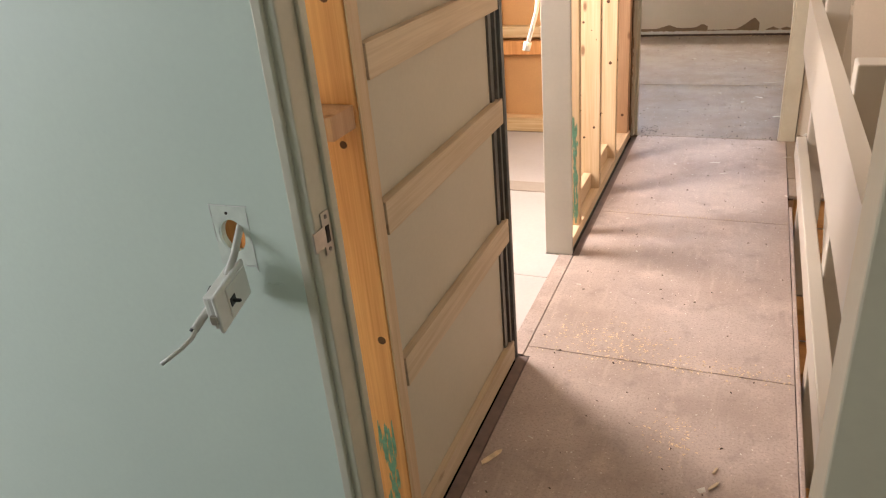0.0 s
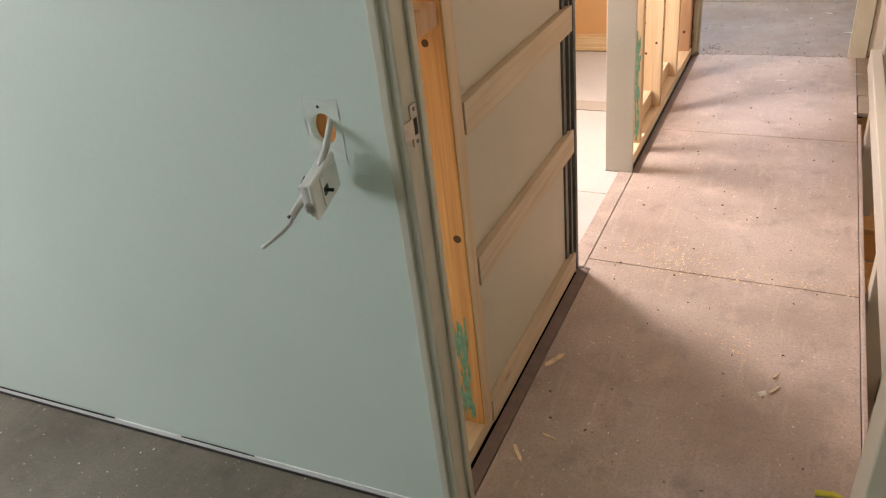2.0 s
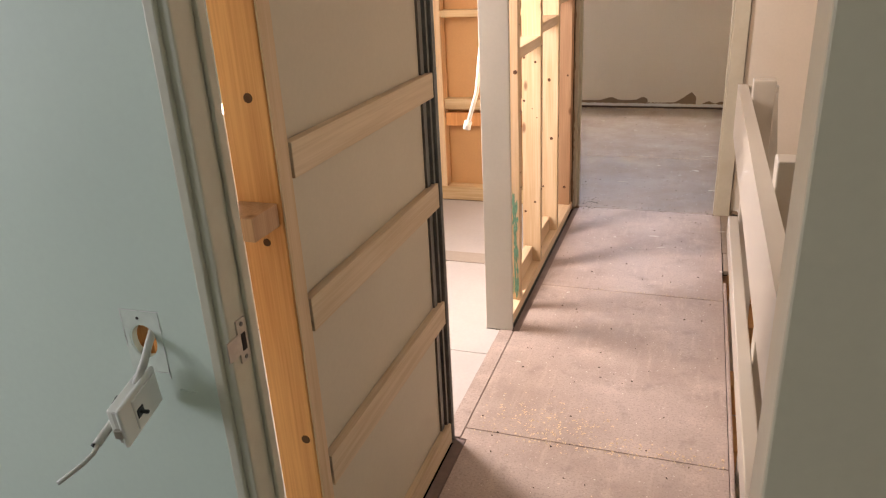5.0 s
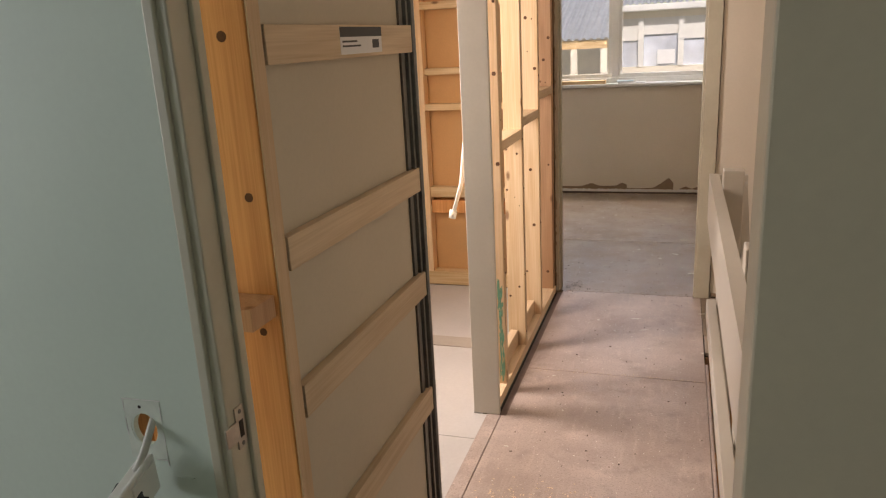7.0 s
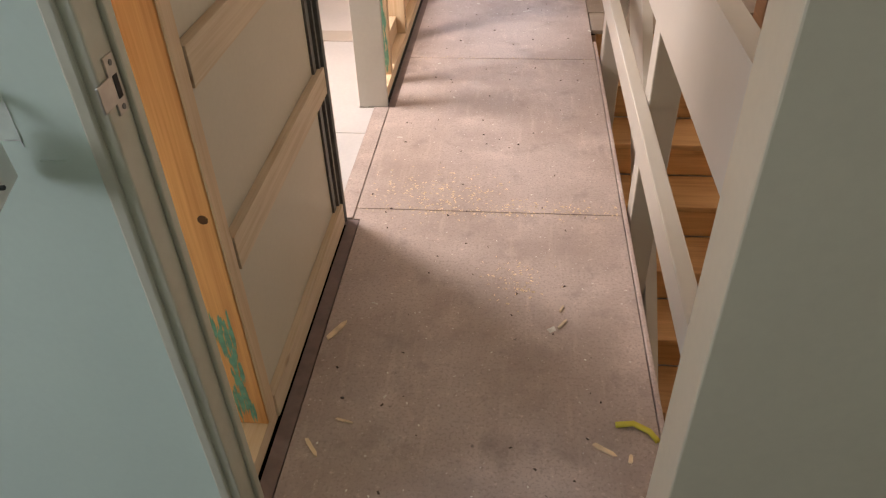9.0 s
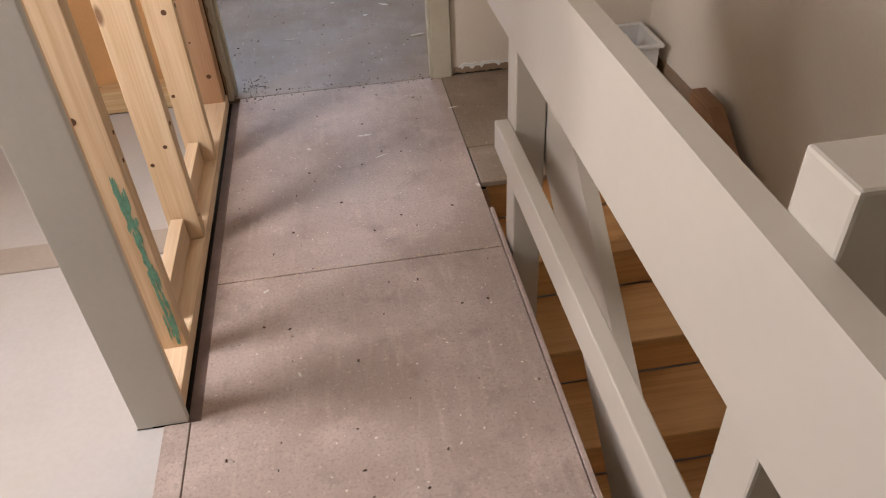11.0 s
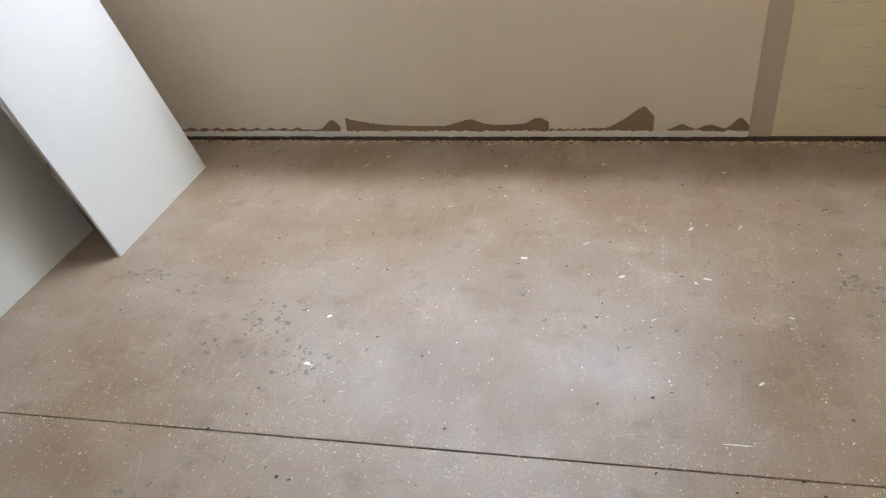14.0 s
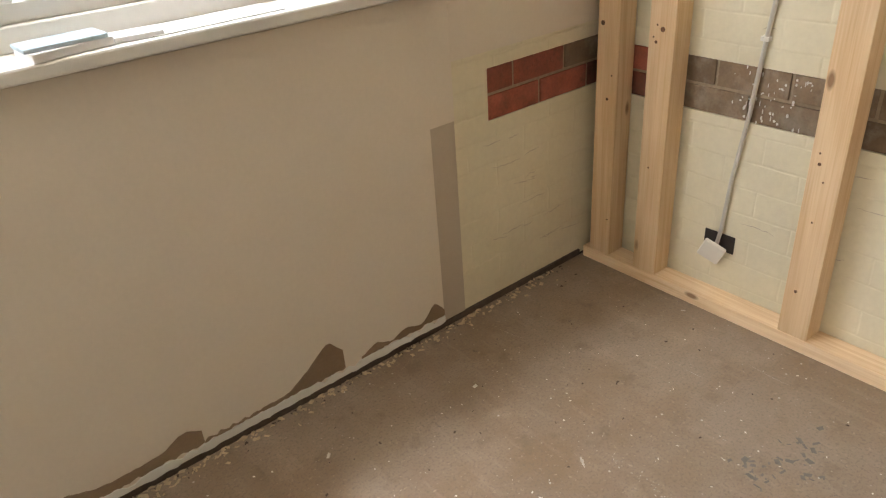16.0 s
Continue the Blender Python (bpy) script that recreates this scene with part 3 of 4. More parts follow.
part("stop", boxes((-0.675, -0.663, 4.735, 4.775, 0.0, 2.10), bevel=0.003), JAMB, door_2)
part("jamb", boxes((0.154, 0.234, 4.688, 4.83, 0.0, 2.10), bevel=0.004), JAMB, door_2)
part("stop", boxes((0.143, 0.154, 4.692, 4.75, 0.0, 2.10), bevel=0.003), JAMB, door_2)
part("head", boxes((-0.675, 0.158, 4.69, 4.83, 2.07, 2.10), bevel=0.004), JAMB, door_2)
plate = part("strike_plate", boxes((-0.676, -0.6735, 4.785, 4.812, 0.94, 1.02), bevel=0.001), CHROME, door_2, "grey metal strike plate")
part("strike_hole", boxes((-0.6742, -0.6728, 4.793, 4.805, 0.962, 0.998)), DARK, plate)
jag = [(-0.690 + rnd.choice((-0.005, -0.004, -0.004, -0.003, -0.001, 0.002)), 0.02 + 2.06 * i / 90) for i in range(91)]
part("chipped_edge", prism([(-0.6985, 0.02)] + jag + [(-0.6985, 2.08)], "y", 4.6868, 4.6895), TORN, door_2, "brown chipped paint edge")
part("gap", boxes((-0.704, -0.6975, 4.69, 4.82, 0.0, 2.1)), DARK, door_2)

# bedroom
wall_bed_left = setting("wall_bedroom_left", boxes((-3.0, -2.85, 4.8, 7.9, 0, CEILING), (-3.0, -2.5, 4.72, 4.80, 0, CEILING)), CREAM)
setting("wall_bedroom_near", boxes((-3.25, -0.706, 4.8005, 4.812, 0, CEILING)), CREAM)
WX0, WX1, WZ0, WZ1 = -2.3, 0.34, 1.10, 2.15
wall_window = setting("wall_window", boxes((-3.4, WX0, 7.735, 7.93, 0.02, CEILING), (WX0, 0.38, 7.735, 7.93, 0.02, WZ0 - 0.04), (WX1, 0.38, 7.735, 7.93, WZ0 - 0.04, CEILING), (WX0, WX1, 7.735, 7.93, WZ1, CEILING)), CREAM,
                      "cream lined wall under the window, paper torn along its foot")
part("bare_strip", boxes((0.38, 0.475, 7.741, 7.86, 0.0, 0.69)), GREYSTRIP, wall_window, "bare grey-brown strip of lining")
part("filled_strip", boxes((0.38, 0.475, 7.739, 7.86, 0.69, CEILING)), CREAM, wall_window, "patched cream strip of wall")
part("flaking_paint", boxes((0.475, 1.2, 7.738, 7.86, 0.865, CEILING)), CREAM, wall_window)
# Dark filler under the lining: the gap's shade painted in grit colour
part("gap", boxes((-3.25, 1.05, 7.7352, 7.80, -0.01, 0.019)), GRIT_GAP, wall_window)
wall_brick = setting("wall_brick", boxes((0.475, 0.615, 7.745, 7.86, 0.0, 0.865), (0.615, 1.2, 7.745, 7.86, 0.0, 0.648), (0.615, 1.2, 7.745, 7.86, 0.812, 0.865), (0.615, 1.2, 7.765, 7.86, 0.648, 0.812)), [PLASTER],
                     "cream painted brick wall with a bare brick patch")
wall_side = setting("wall_bedroom_side", boxes((1.14, 1.30, 4.8, 7.745, 0, 0.628), (1.14, 1.30, 4.8, 7.745, 0.794, CEILING), (1.165, 1.30, 4.8, 7.745, 0.628, 0.794)), PLASTER,
                    "cream painted brick wall with a bare brick band")
WALLBASE = [wall_brick, wall_side]

# torn lining paper along the foot of the window wall
rnd = random.Random(9)


def tear(x0, x1, top):
    """A strip of torn paper between x0 and x1 whose upper edge follows top(u), frayed."""
    n = max(8, int((x1 - x0) / 0.012))
    low = [(x0 + (x1 - x0) * i / n, 0.048 + rnd.uniform(-0.004, 0.006)) for i in range(n + 1)]
    high = [(x, max(z + 0.004, top(i / n) + rnd.uniform(-0.002, 0.002))) for i, (x, z) in enumerate(low)]
    return prism(low + high[::-1], "y", 7.7325, 7.7345)


def bump_at(u, c, w, h):
    return h * math.exp(-((u - c) / w) ** 2)


part("torn_paper", tear(-1.40, -0.46, lambda u: 0.062 + 0.052 * (1 - u) ** 6 + 0.02 * u + bump_at(u, 0.62, 0.07, 0.03) + bump_at(u, 0.95, 0.05, 0.03)), TORN, wall_window, "brown torn paper under the peeled paint")
part("torn_paper", tear(-0.28, -0.01, lambda u: 0.062 + (0.10 * min(1, max(0, (u - 0.25) / 0.55)) ** 1.3 if u < 0.85 else 0.10 - 0.3 * (u - 0.85))), TORN, wall_window)
part("torn_paper", tear(0.05, 0.38, lambda u: 0.058 + 0.02 * math.sin(u * 9) ** 2 + bump_at(u, 0.9, 0.1, 0.03)), TORN, wall_window)
part("torn_paper", tear(-1.62, -1.43, lambda u: 0.055 + bump_at(u, 0.8, 0.2, 0.05)), TORN, wall_window)
part("torn_paper", tear(-2.3, -1.62, lambda u: 0.054 + 0.012 * math.sin(u * 31) ** 2), TORN, wall_window)
part("torn_paper", tear(-0.46, -0.28, lambda u: 0.052 + 0.012 * math.sin(u * 17) ** 2), TORN, wall_window)
part("paint_edge", ragged(-2.8, 0.38, 0.019, 0.050, 7.7305, 7.7352, 0.021), WINDOWPAINT, wall_window, "ragged white paint line")

# window of the bedroom
window_1 = tagged(thing("window_1", (-0.9, 7.8, WZ0), "", ""), "white painted timber window with sliding sashes", kind="structure")
part("sill", boxes((WX0 - 0.04, WX1 + 0.1, 7.70, 7.92, WZ0 - 0.032, WZ0), bevel=0.006), WINDOWPAINT, window_1)
part("window_frame", boxes((WX0, WX1, 7.84, 7.92, WZ0, WZ0 + 0.05), (WX0, WX1, 7.84, 7.92, WZ1 - 0.05, WZ1), (WX0, WX0 + 0.05, 7.84, 7.92, WZ0 + 0.05, WZ1 - 0.05), (WX1 - 0.05, WX1, 7.84, 7.92, WZ0 + 0.05, WZ1 - 0.05), bevel=0.003), WINDOWPAINT, window_1)
for x in (-1.5, -0.60):
    part("mullion", boxes((x - 0.03, x + 0.03, 7.845, 7.915, WZ0 + 0.05, WZ1 - 0.05), bevel=0.003), WINDOWPAINT, window_1)
for x0, x1 in ((WX0 + 0.05, -1.53), (-1.47, -0.63), (-0.57, WX1 - 0.05)):
    part("sash", boxes((x0, x1, 7.86, 7.89, WZ0 + 0.05, WZ0 + 0.09), (x0, x1, 7.86, 7.89, WZ1 - 0.09, WZ1 - 0.05), (x0, x0 + 0.035, 7.86, 7.89, WZ0 + 0.09, WZ1 - 0.09), (x1 - 0.035, x1, 7.86, 7.89, WZ0 + 0.09, WZ1 - 0.09), bevel=0.002), WINDOWPAINT, window_1)
    pane = part("pane", boxes((x0 + 0.035, x1 - 0.035, 7.873, 7.877, WZ0 + 0.09, WZ1 - 0.09)), GLASS, window_1)
    pane.visible_shadow = False

# new stud frame before the side wall of the bedroom
frame_side = tagged(thing("wall_side_frame", (1.09, 6.3, 0), "", ""), "new pine stud frame before the brick wall", kind="structure")
part("bottom_plate", boxes((1.05, 1.135, 4.82, 7.72, 0.0, 0.045), bevel=0.002), PINE_Y, frame_side)
part("top_plate", boxes((1.05, 1.135, 4.82, 7.72, 2.36, 2.405), bevel=0.002), PINE_Y, frame_side)
for y in (7.69, 7.495, 6.955, 6.49, 6.04, 5.59, 5.14):
    part("stud", boxes((1.052, 1.134, y - 0.09 if y < 7.6 else y - 0.085, y, 0.045, 2.36), bevel=0.002), PINE_Z, frame_side)

# stairs
stairs = tagged(thing("staircase", (0.6, 3.88, -2.5), "", ""), "worn brown timber staircase going down", kind="structure")
GOING, RISE = 0.246, 0.174
for k in range(0, 13):
    y, z = 3.88 - GOING * k, -RISE * k
    if k:
        part("tread", boxes((0.215, 0.995, y - 0.006, y + GOING + 0.012, z - 0.03, z), bevel=0.006), TREAD, stairs)
    part("riser", boxes((0.215, 0.995, y + 0.016, y + 0.03, z - RISE + 0.001, z - 0.031)), TREAD, stairs)
part("stringer", prism([(4.07, 0.149), (3.93, 0.149), (3.80, 0.06), (0.9, -1.98), (0.9, -2.45), (3.75, -0.35), (3.95, -0.25), (4.07, -0.001)], "x", 0.996, 1.05), OLDWOOD, stairs, "dark brown wall stringer")
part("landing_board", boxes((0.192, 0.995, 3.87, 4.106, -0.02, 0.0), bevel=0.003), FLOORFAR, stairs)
part("stringer", prism([(3.86, -0.02), (0.9, -2.15), (0.9, -2.5), (3.86, -0.4)], "x", 0.192, 0.214), OLDWOOD, stairs)
wall_stair = setting("wall_stair", boxes((1.095, 1.30, 1.24, 4.71, -2.7, CEILING)), CREAM, "cream stair wall with scuffs")
part("skirting_scar", boxes((1.088, 1.096, 4.06, 4.70, 0.0, 0.05), bevel=0.003), TORN, wall_stair, "torn strip left by the skirting")
setting("wall_stair_under", boxes((0.06, 0.19, 1.24, 3.86, -2.7, -0.091)), CREAM)
setting("wall_stair_end", boxes((0.06, 1.3, 1.12, 1.24, -2.7, -0.001)), CREAM)
setting("wall_stair_head", boxes((0.19, 1.3, 4.2, 4.3, -2.7, -0.091)), CREAM)
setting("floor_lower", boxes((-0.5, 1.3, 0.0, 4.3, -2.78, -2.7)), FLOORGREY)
setting("floor_edge_trim", boxes((0.189, 0.203, 1.25, 3.72, -0.06, 0.004), bevel=0.003), FLOOR, "raw timber edge of the stair opening")
setting("ceiling", boxes((-3.75, 1.45, -2.75, 7.86, CEILING, CEILING + 0.1)), CEIL)
# Unseen slab over all the rooms, added to block the sun
setting("roof", boxes((-4.2, 1.9, -3.2, 8.0, CEILING + 0.3, CEILING + 0.36)), ROOFTIN)

# balustrade
rail = thing("balustrade", (0.2, 2.6, 0), "cream gloss painted timber balustrade with broad boards and square posts", "balustrade")
part("top_rail", prism([(1.245, 0.695), (3.815, 0.695), (3.842, 0.705), (3.858, 0.735), (3.866, 0.76), (3.866, 0.918), (3.860, 0.924), (1.245, 0.924)], "x", 0.170, 0.212), RAILPAINT, rail)
part("lower_rail", boxes((0.172, 0.212, 1.245, 3.572, 0.312, 0.398), bevel=0.004), RAILPAINT, rail)
for y in (2.303, 3.506):
    part("post", boxes((0.2125, 0.298, y, y + 0.086, -0.4, 1.0), bevel=0.005), RAILPAINT, rail)
part("return_board", boxes((0.2125, 0.340, 3.835, 3.868, 0.72, 0.922), bevel=0.006), RAILPAINT, rail)
part("raking_rail", prism([(3.844, 0.90), (3.80, 0.86), (1.3, -1.07), (1.3, -1.40), (3.70, 0.42), (3.844, 0.56)], "x", 0.300, 0.338), RAILPAINT, rail)

# ---- things ----
# pulled-out switch
switch = thing("light_switch", (-0.82, 1.10, 0.88), "pulled-out white light switch hanging from its grey cable", "light switch")
wall_mark = part("wall_mark", prism_ring(), MARK, switch, "pale unpainted patch round the hole")
rnd = random.Random(6)
for k in range(26):
    u = rnd.uniform(-1, 1)
    side = k % 4
    cx, cz = (SW[0] + 0.036 * u, SW[1] + 0.056 * (1 if side == 0 else -1)) if side < 2 else (SW[0] + 0.0355 * (1 if side == 2 else -1), SW[1] + 0.057 * u)
    w, h = (rnd.uniform(0.003, 0.009), 0.0008) if side < 2 else (0.0008, rnd.uniform(0.004, 0.012))
    ridge = boxes((cx - w, cx + w, 1.1240, 1.1246, cz - h, cz + h))
    bmesh.ops.transform(ridge, matrix=SKEW, verts=ridge.verts)
    part("paint_ridge", ridge, WINDOWPAINT, wall_mark)
part("screw_hole", tube([(SW[0] - 0.004, 1.1176, SW[1] + 0.042), (SW[0] - 0.004, 1.1188, SW[1] + 0.042)], 0.003), DARK, wall_mark)
part("back_block", boxes((-0.90, -0.828, 1.145, 1.18, 0.90, 1.10), bevel=0.002), ORANGE, switch)
part("cable", tube([(-0.82, 1.19, 1.04), (-0.806, 1.135, 1.013), (-0.801, 1.105, 0.987), (-0.798, 1.085, 0.967), (-0.804, 1.07, 0.945), (-0.808, 1.06, 0.930)], 0.0065), CABLE, switch)
TILT = Matrix(((-0.048, -0.981, -0.189), (0.112, -0.193, 0.975), (-0.993, 0.025, 0.119))).to_4x4()
HUNG = Vector((-0.797, 1.049, 0.911))


def hung(bm, w, d, h, at, bevel):
    """A box of the hanging switch, at an offset in the switch's own directions."""
    c = HUNG + TILT.to_3x3() @ Vector(at)
    return box(bm, c.x - w / 2, c.x + w / 2, c.y - d / 2, c.y + d / 2, c.z - h / 2, c.z + h / 2, bevel, TILT)


face = part("faceplate", hung(bmesh.new(), 0.072, 0.008, 0.112, (0, -0.006, 0), 0.003), WHITEPLASTIC, switch)
part("face_panel", hung(bmesh.new(), 0.056, 0.004, 0.070, (0, -0.0115, 0.012), 0.0015), WHITEPLASTIC, face)
part("mechanism", hung(bmesh.new(), 0.058, 0.020, 0.094, (0, 0.008, 0.0), 0.003), WHITEPLASTIC, switch)
part("rim_rib", hung(bmesh.new(), 0.060, 0.010, 0.004, (0, 0.001, -0.050), 0.001), CABLE, switch)
part("clip", hung(bmesh.new(), 0.016, 0.012, 0.006, (0.008, 0.001, -0.056), 0.001), CHROME, switch)
rocker = part("toggle_seat", hung(bmesh.new(), 0.016, 0.003, 0.018, (0, -0.0135, -0.012), 0.0012), BLACK, face)
part("toggle", hung(bmesh.new(), 0.005, 0.016, 0.006, (0, -0.020, -0.012), 0.0015), BLACK, rocker)
part("connector", tube([(-0.816, 1.04, 0.927), (-0.822, 1.035, 0.916), (-0.826, 1.032, 0.907)], 0.008), BLACK, switch)
part("wire", tube([(-0.804, 1.07, 0.942), (-0.814, 1.068, 0.94), (-0.820, 1.063, 0.934), (-0.820, 1.058, 0.926), (-0.814, 1.06, 0.923)], 0.0016, 6), RED, switch)
part("sleeve", tube([(-0.813, 1.03, 0.911), (-0.814, 1.01, 0.900), (-0.816, 0.985, 0.889), (-0.815, 0.975, 0.886)], 0.0068), CABLE, switch)
part("stripped_end", tube([(-0.818, 0.978, 0.888), (-0.820, 0.972, 0.884)], 0.004), BLACK, switch)
part("loose_cable", tube([(-0.814, 0.98, 0.888), (-0.813, 0.965, 0.879), (-0.823, 0.95, 0.868), (-0.838, 0.935, 0.857), (-0.847, 0.921, 0.851)], 0.0036), CABLE, switch)

# hanging cable in the stripped room
hang = thing("hanging_cable", (-0.865, 3.086, 0.887), "white cable with a taped end hanging from the ceiling", "cable")
part("lead", tube([(-0.865, 3.086, 0.90), (-0.83, 3.10, 1.02), (-0.81, 3.11, 1.2), (-0.81, 3.12, 1.7), (-0.82, 3.12, 2.45)], 0.009), WHITEPLASTIC, hang)
part("taped_end", tube([(-0.873, 3.083, 0.872), (-0.865, 3.086, 0.905)], 0.016), WHITEPLASTIC, hang)

# storage tub on the landing
tub = thing("storage_tub", (0.93, 4.5, 0), "cloudy plastic storage tub with odds and ends, on the landing", "storage tub")
bm = boxes((0.80, 0.806, 4.465, 4.68, 0.004, 0.15), (1.034, 1.04, 4.465, 4.68, 0.004, 0.15), (0.806, 1.034, 4.465, 4.471, 0.004, 0.15), (0.806, 1.034, 4.674, 4.68, 0.004, 0.15), (0.80, 1.04, 4.465, 4.68, 0.0, 0.004))
part("body", bm, CLEARPLASTIC, tub)
part("rim", boxes((0.785, 0.80, 4.45, 4.695, 0.137, 0.152), (1.04, 1.055, 4.45, 4.695, 0.137, 0.152), (0.80, 1.04, 4.45, 4.465, 0.137, 0.152), (0.80, 1.04, 4.68, 4.695, 0.137, 0.152), bevel=0.003), CLEARPLASTIC, tub)
part("contents", boxes((0.83, 1.0, 4.49, 4.62, 0.006, 0.05), bevel=0.01), BRICKRED, tub, "red and green odds and ends")
part("contents", tube([(0.88, 4.52, 0.06), (0.90, 4.54, 0.15), (0.93, 4.55, 0.15)], 0.018), WHITEPLASTIC, tub)

# leaning sheets in the bedroom


def leaning_sheet(y0, y1, foot, top, high):
    d = Vector((top - foot, 0, high)).normalized()
    nrm = Vector((-d.z, 0, d.x)) * 0.012
    a, b = Vector((foot, 0, 0)), Vector((top, 0, high))
    out = [(p.x, p.z) for p in (a, b, b + nrm, a + nrm)]
    return prism(out, "y", y0, y1)


single("wall_sheet", leaning_sheet(6.72, 7.45, -2.0, -2.81, 2.35), BOARD, "grey-white lining sheet leaning against the wall", "lining sheet", "leaning sheets")
single("wall_sheet", leaning_sheet(5.5, 6.9, -2.23, -2.82, 1.72), BOARD, "grey-white lining sheet leaning against the wall", "lining sheet", "leaning sheets")

# junction box on the brick wall
jb = thing("socket_box", (1.11, 7.23, 0.2), "square white socket blank hanging at a dark wall hole", "socket")
part("hole", boxes((1.136, 1.1402, 7.175, 7.28, 0.185, 0.245)), DARK, jb)
part("blank_plate", box(bmesh.new(), 1.104, 1.118, 7.198, 7.272, 0.148, 0.222, 0.004, Euler((radians(24), radians(-12), radians(10))).to_matrix().to_4x4()), WHITEPLASTIC, jb)
lead = part("cable", tube([(1.118, 7.225, 0.21), (1.13, 7.222, 0.26), (1.132, 7.21, 0.45), (1.13, 7.183, 0.66), (1.132, 7.167, 0.88), (1.132, 7.155, 1.0), (1.132, 7.12, 1.6), (1.132, 7.10, 2.4)], 0.007), CABLE, jb)
part("clip", boxes((1.122, 1.14, 7.155, 7.18, 0.872, 0.884)), WHITEPLASTIC, lead)

# booklets and papers on the sill
book = thing("booklet", (-0.47, 7.68, WZ0), "pale blue booklet on the window sill", "booklet", "papers on the sill")
part("page_block", box(bmesh.new(), -0.57, -0.41, 7.71, 7.80, WZ0, WZ0 + 0.018, 0.002, Matrix.Rotation(0.15, 4, "Z")), PAPER, book)
part("cover", box(bmesh.new(), -0.575, -0.415, 7.712, 7.798, WZ0 + 0.0182, WZ0 + 0.027, 0.002, Matrix.Rotation(0.05, 4, "Z")), BLUEPAPER, book)
single("envelope", box(bmesh.new(), -0.40, -0.30, 7.72, 7.79, WZ0, WZ0 + 0.012, 0.002, Matrix.Rotation(-0.1, 4, "Z")), PAPER, "folded white paper on the window sill", "paper", "papers on the sill")
single("paper_sheet", box(bmesh.new(), -0.33, -0.02, 7.715, 7.83, WZ0, WZ0 + 0.003, 0, Matrix.Rotation(0.03, 4, "Z")), PAPER, "white sheet of paper on the window sill", "paper", "papers on the sill")
single("timber_offcut", boxes((-1.3, -0.68, 7.72, 7.80, WZ0, WZ0 + 0.035), bevel=0.003), PINE_X, "pale timber offcut on the window sill", "offcut")

# splinters and strap on the hall floor
rnd = random.Random(21)


def splinter(x, y, length, width, turn):
    bm = bmesh.new()
    out = [(-length / 2, -width * 0.2), (-length * 0.3, -width / 2), (length * 0.35, -width * 0.4), (length / 2, 0.0), (length * 0.3, width * 0.45), (-length * 0.42, width * 0.5)]
    bm.free()
    bm = prism(out, "z", 0.0, 0.004)
    bmesh.ops.transform(bm, matrix=Matrix.Translation((x, y, 0.001)) @ Matrix.Rotation(turn, 4, "Z") @ Matrix.Rotation(0.03, 4, "Y"), verts=bm.verts)
    return bm


for x, y, l, w, a in ((-0.62, 1.74, 0.085, 0.016, 1.1), (-0.60, 1.36, 0.06, 0.010, -0.9), (-0.54, 1.44, 0.045, 0.006, -0.2), (-0.02, 1.80, 0.045, 0.008, 1.0), (0.06, 1.40, 0.06, 0.012, -0.5), (0.115, 1.38, 0.025, 0.01, 1.4), (0.15, 5.17, 0.075, 0.016, 0.35), (-0.02, 1.86, 0.03, 0.006, 1.2)):
    single("wood_splinter", splinter(x, y, l, w, a), CHIP if y < 5 else SPECK, "pale split wood chip lying on the board floor", "wood chip", "chips on the floor")
single("strap", tube([(0.09, 1.47, 0.006), (0.13, 1.475, 0.008), (0.165, 1.455, 0.007), (0.18, 1.43, 0.006)], 0.007), YELLOW, "short curved yellow plastic strap on the floor", "strap")


def scatter(name, spots, mat, low, high, flat, label):
    """Loose crumbs lying on the floor, as one object."""
    verts, faces = [], []
    for x, y in spots:
        s, a, h = rnd.uniform(low, high), rnd.uniform(0, 6.28), rnd.uniform(0.6, 1.4) * flat
        w = s * rnd.uniform(0.2, 0.8)
        n = len(verts)
        for dx, dy, z in ((-s, -w, 0), (s, -w * 0.6, 0), (s * 0.8, w, 0), (-s * 0.7, w * 0.8, 0), (0, 0, h)):
            verts.append((x + dx * math.cos(a) - dy * math.sin(a), y + dx * math.sin(a) + dy * math.cos(a), z + 0.0004))
        faces += [(n, n + 1, n + 4), (n + 1, n + 2, n + 4), (n + 2, n + 3, n + 4), (n + 3, n, n + 4)]
    me = bpy.data.meshes.new(name)
    me.from_pydata(verts, [], faces)
    me.materials.append(mat)
    tagged(new(name, me), label, "debris", kind="stuff")


def spots(count, x0, x1, y0, y1):
    return [(rnd.uniform(x0, x1), rnd.uniform(y0, y1)) for _ in range(count)]


def cloud(count, x, y, sx, sy):
    return [(min(0.17, max(-0.64, rnd.gauss(x, sx))), rnd.gauss(y, sy)) for _ in range(count)]


scatter("sawdust", cloud(260, -0.42, 2.42, 0.13, 0.07) + cloud(160, -0.1, 2.33, 0.2, 0.03) + cloud(90, -0.14, 1.98, 0.05, 0.05), CHIP, 0.0015, 0.006, 0.002, "scattered sawdust and shavings on the hall floor")
scatter("paint_flakes", spots(420, -0.64, 0.17, 1.2, 4.7) + spots(750, -1.9, 1.0, 4.8, 7.7) + spots(90, 0.2, 1.0, 4.12, 4.68), SPECK, 0.0008, 0.0038, 0.0012, "pale paint flakes on the floor")
scatter("large_flakes", spots(34, -1.6, 1.0, 4.8, 7.7) + spots(10, -0.6, 0.15, 1.3, 4.6) + [(0.18, 3.86)], SPECK, 0.006, 0.014, 0.0015, "larger white paint flakes on the floor")
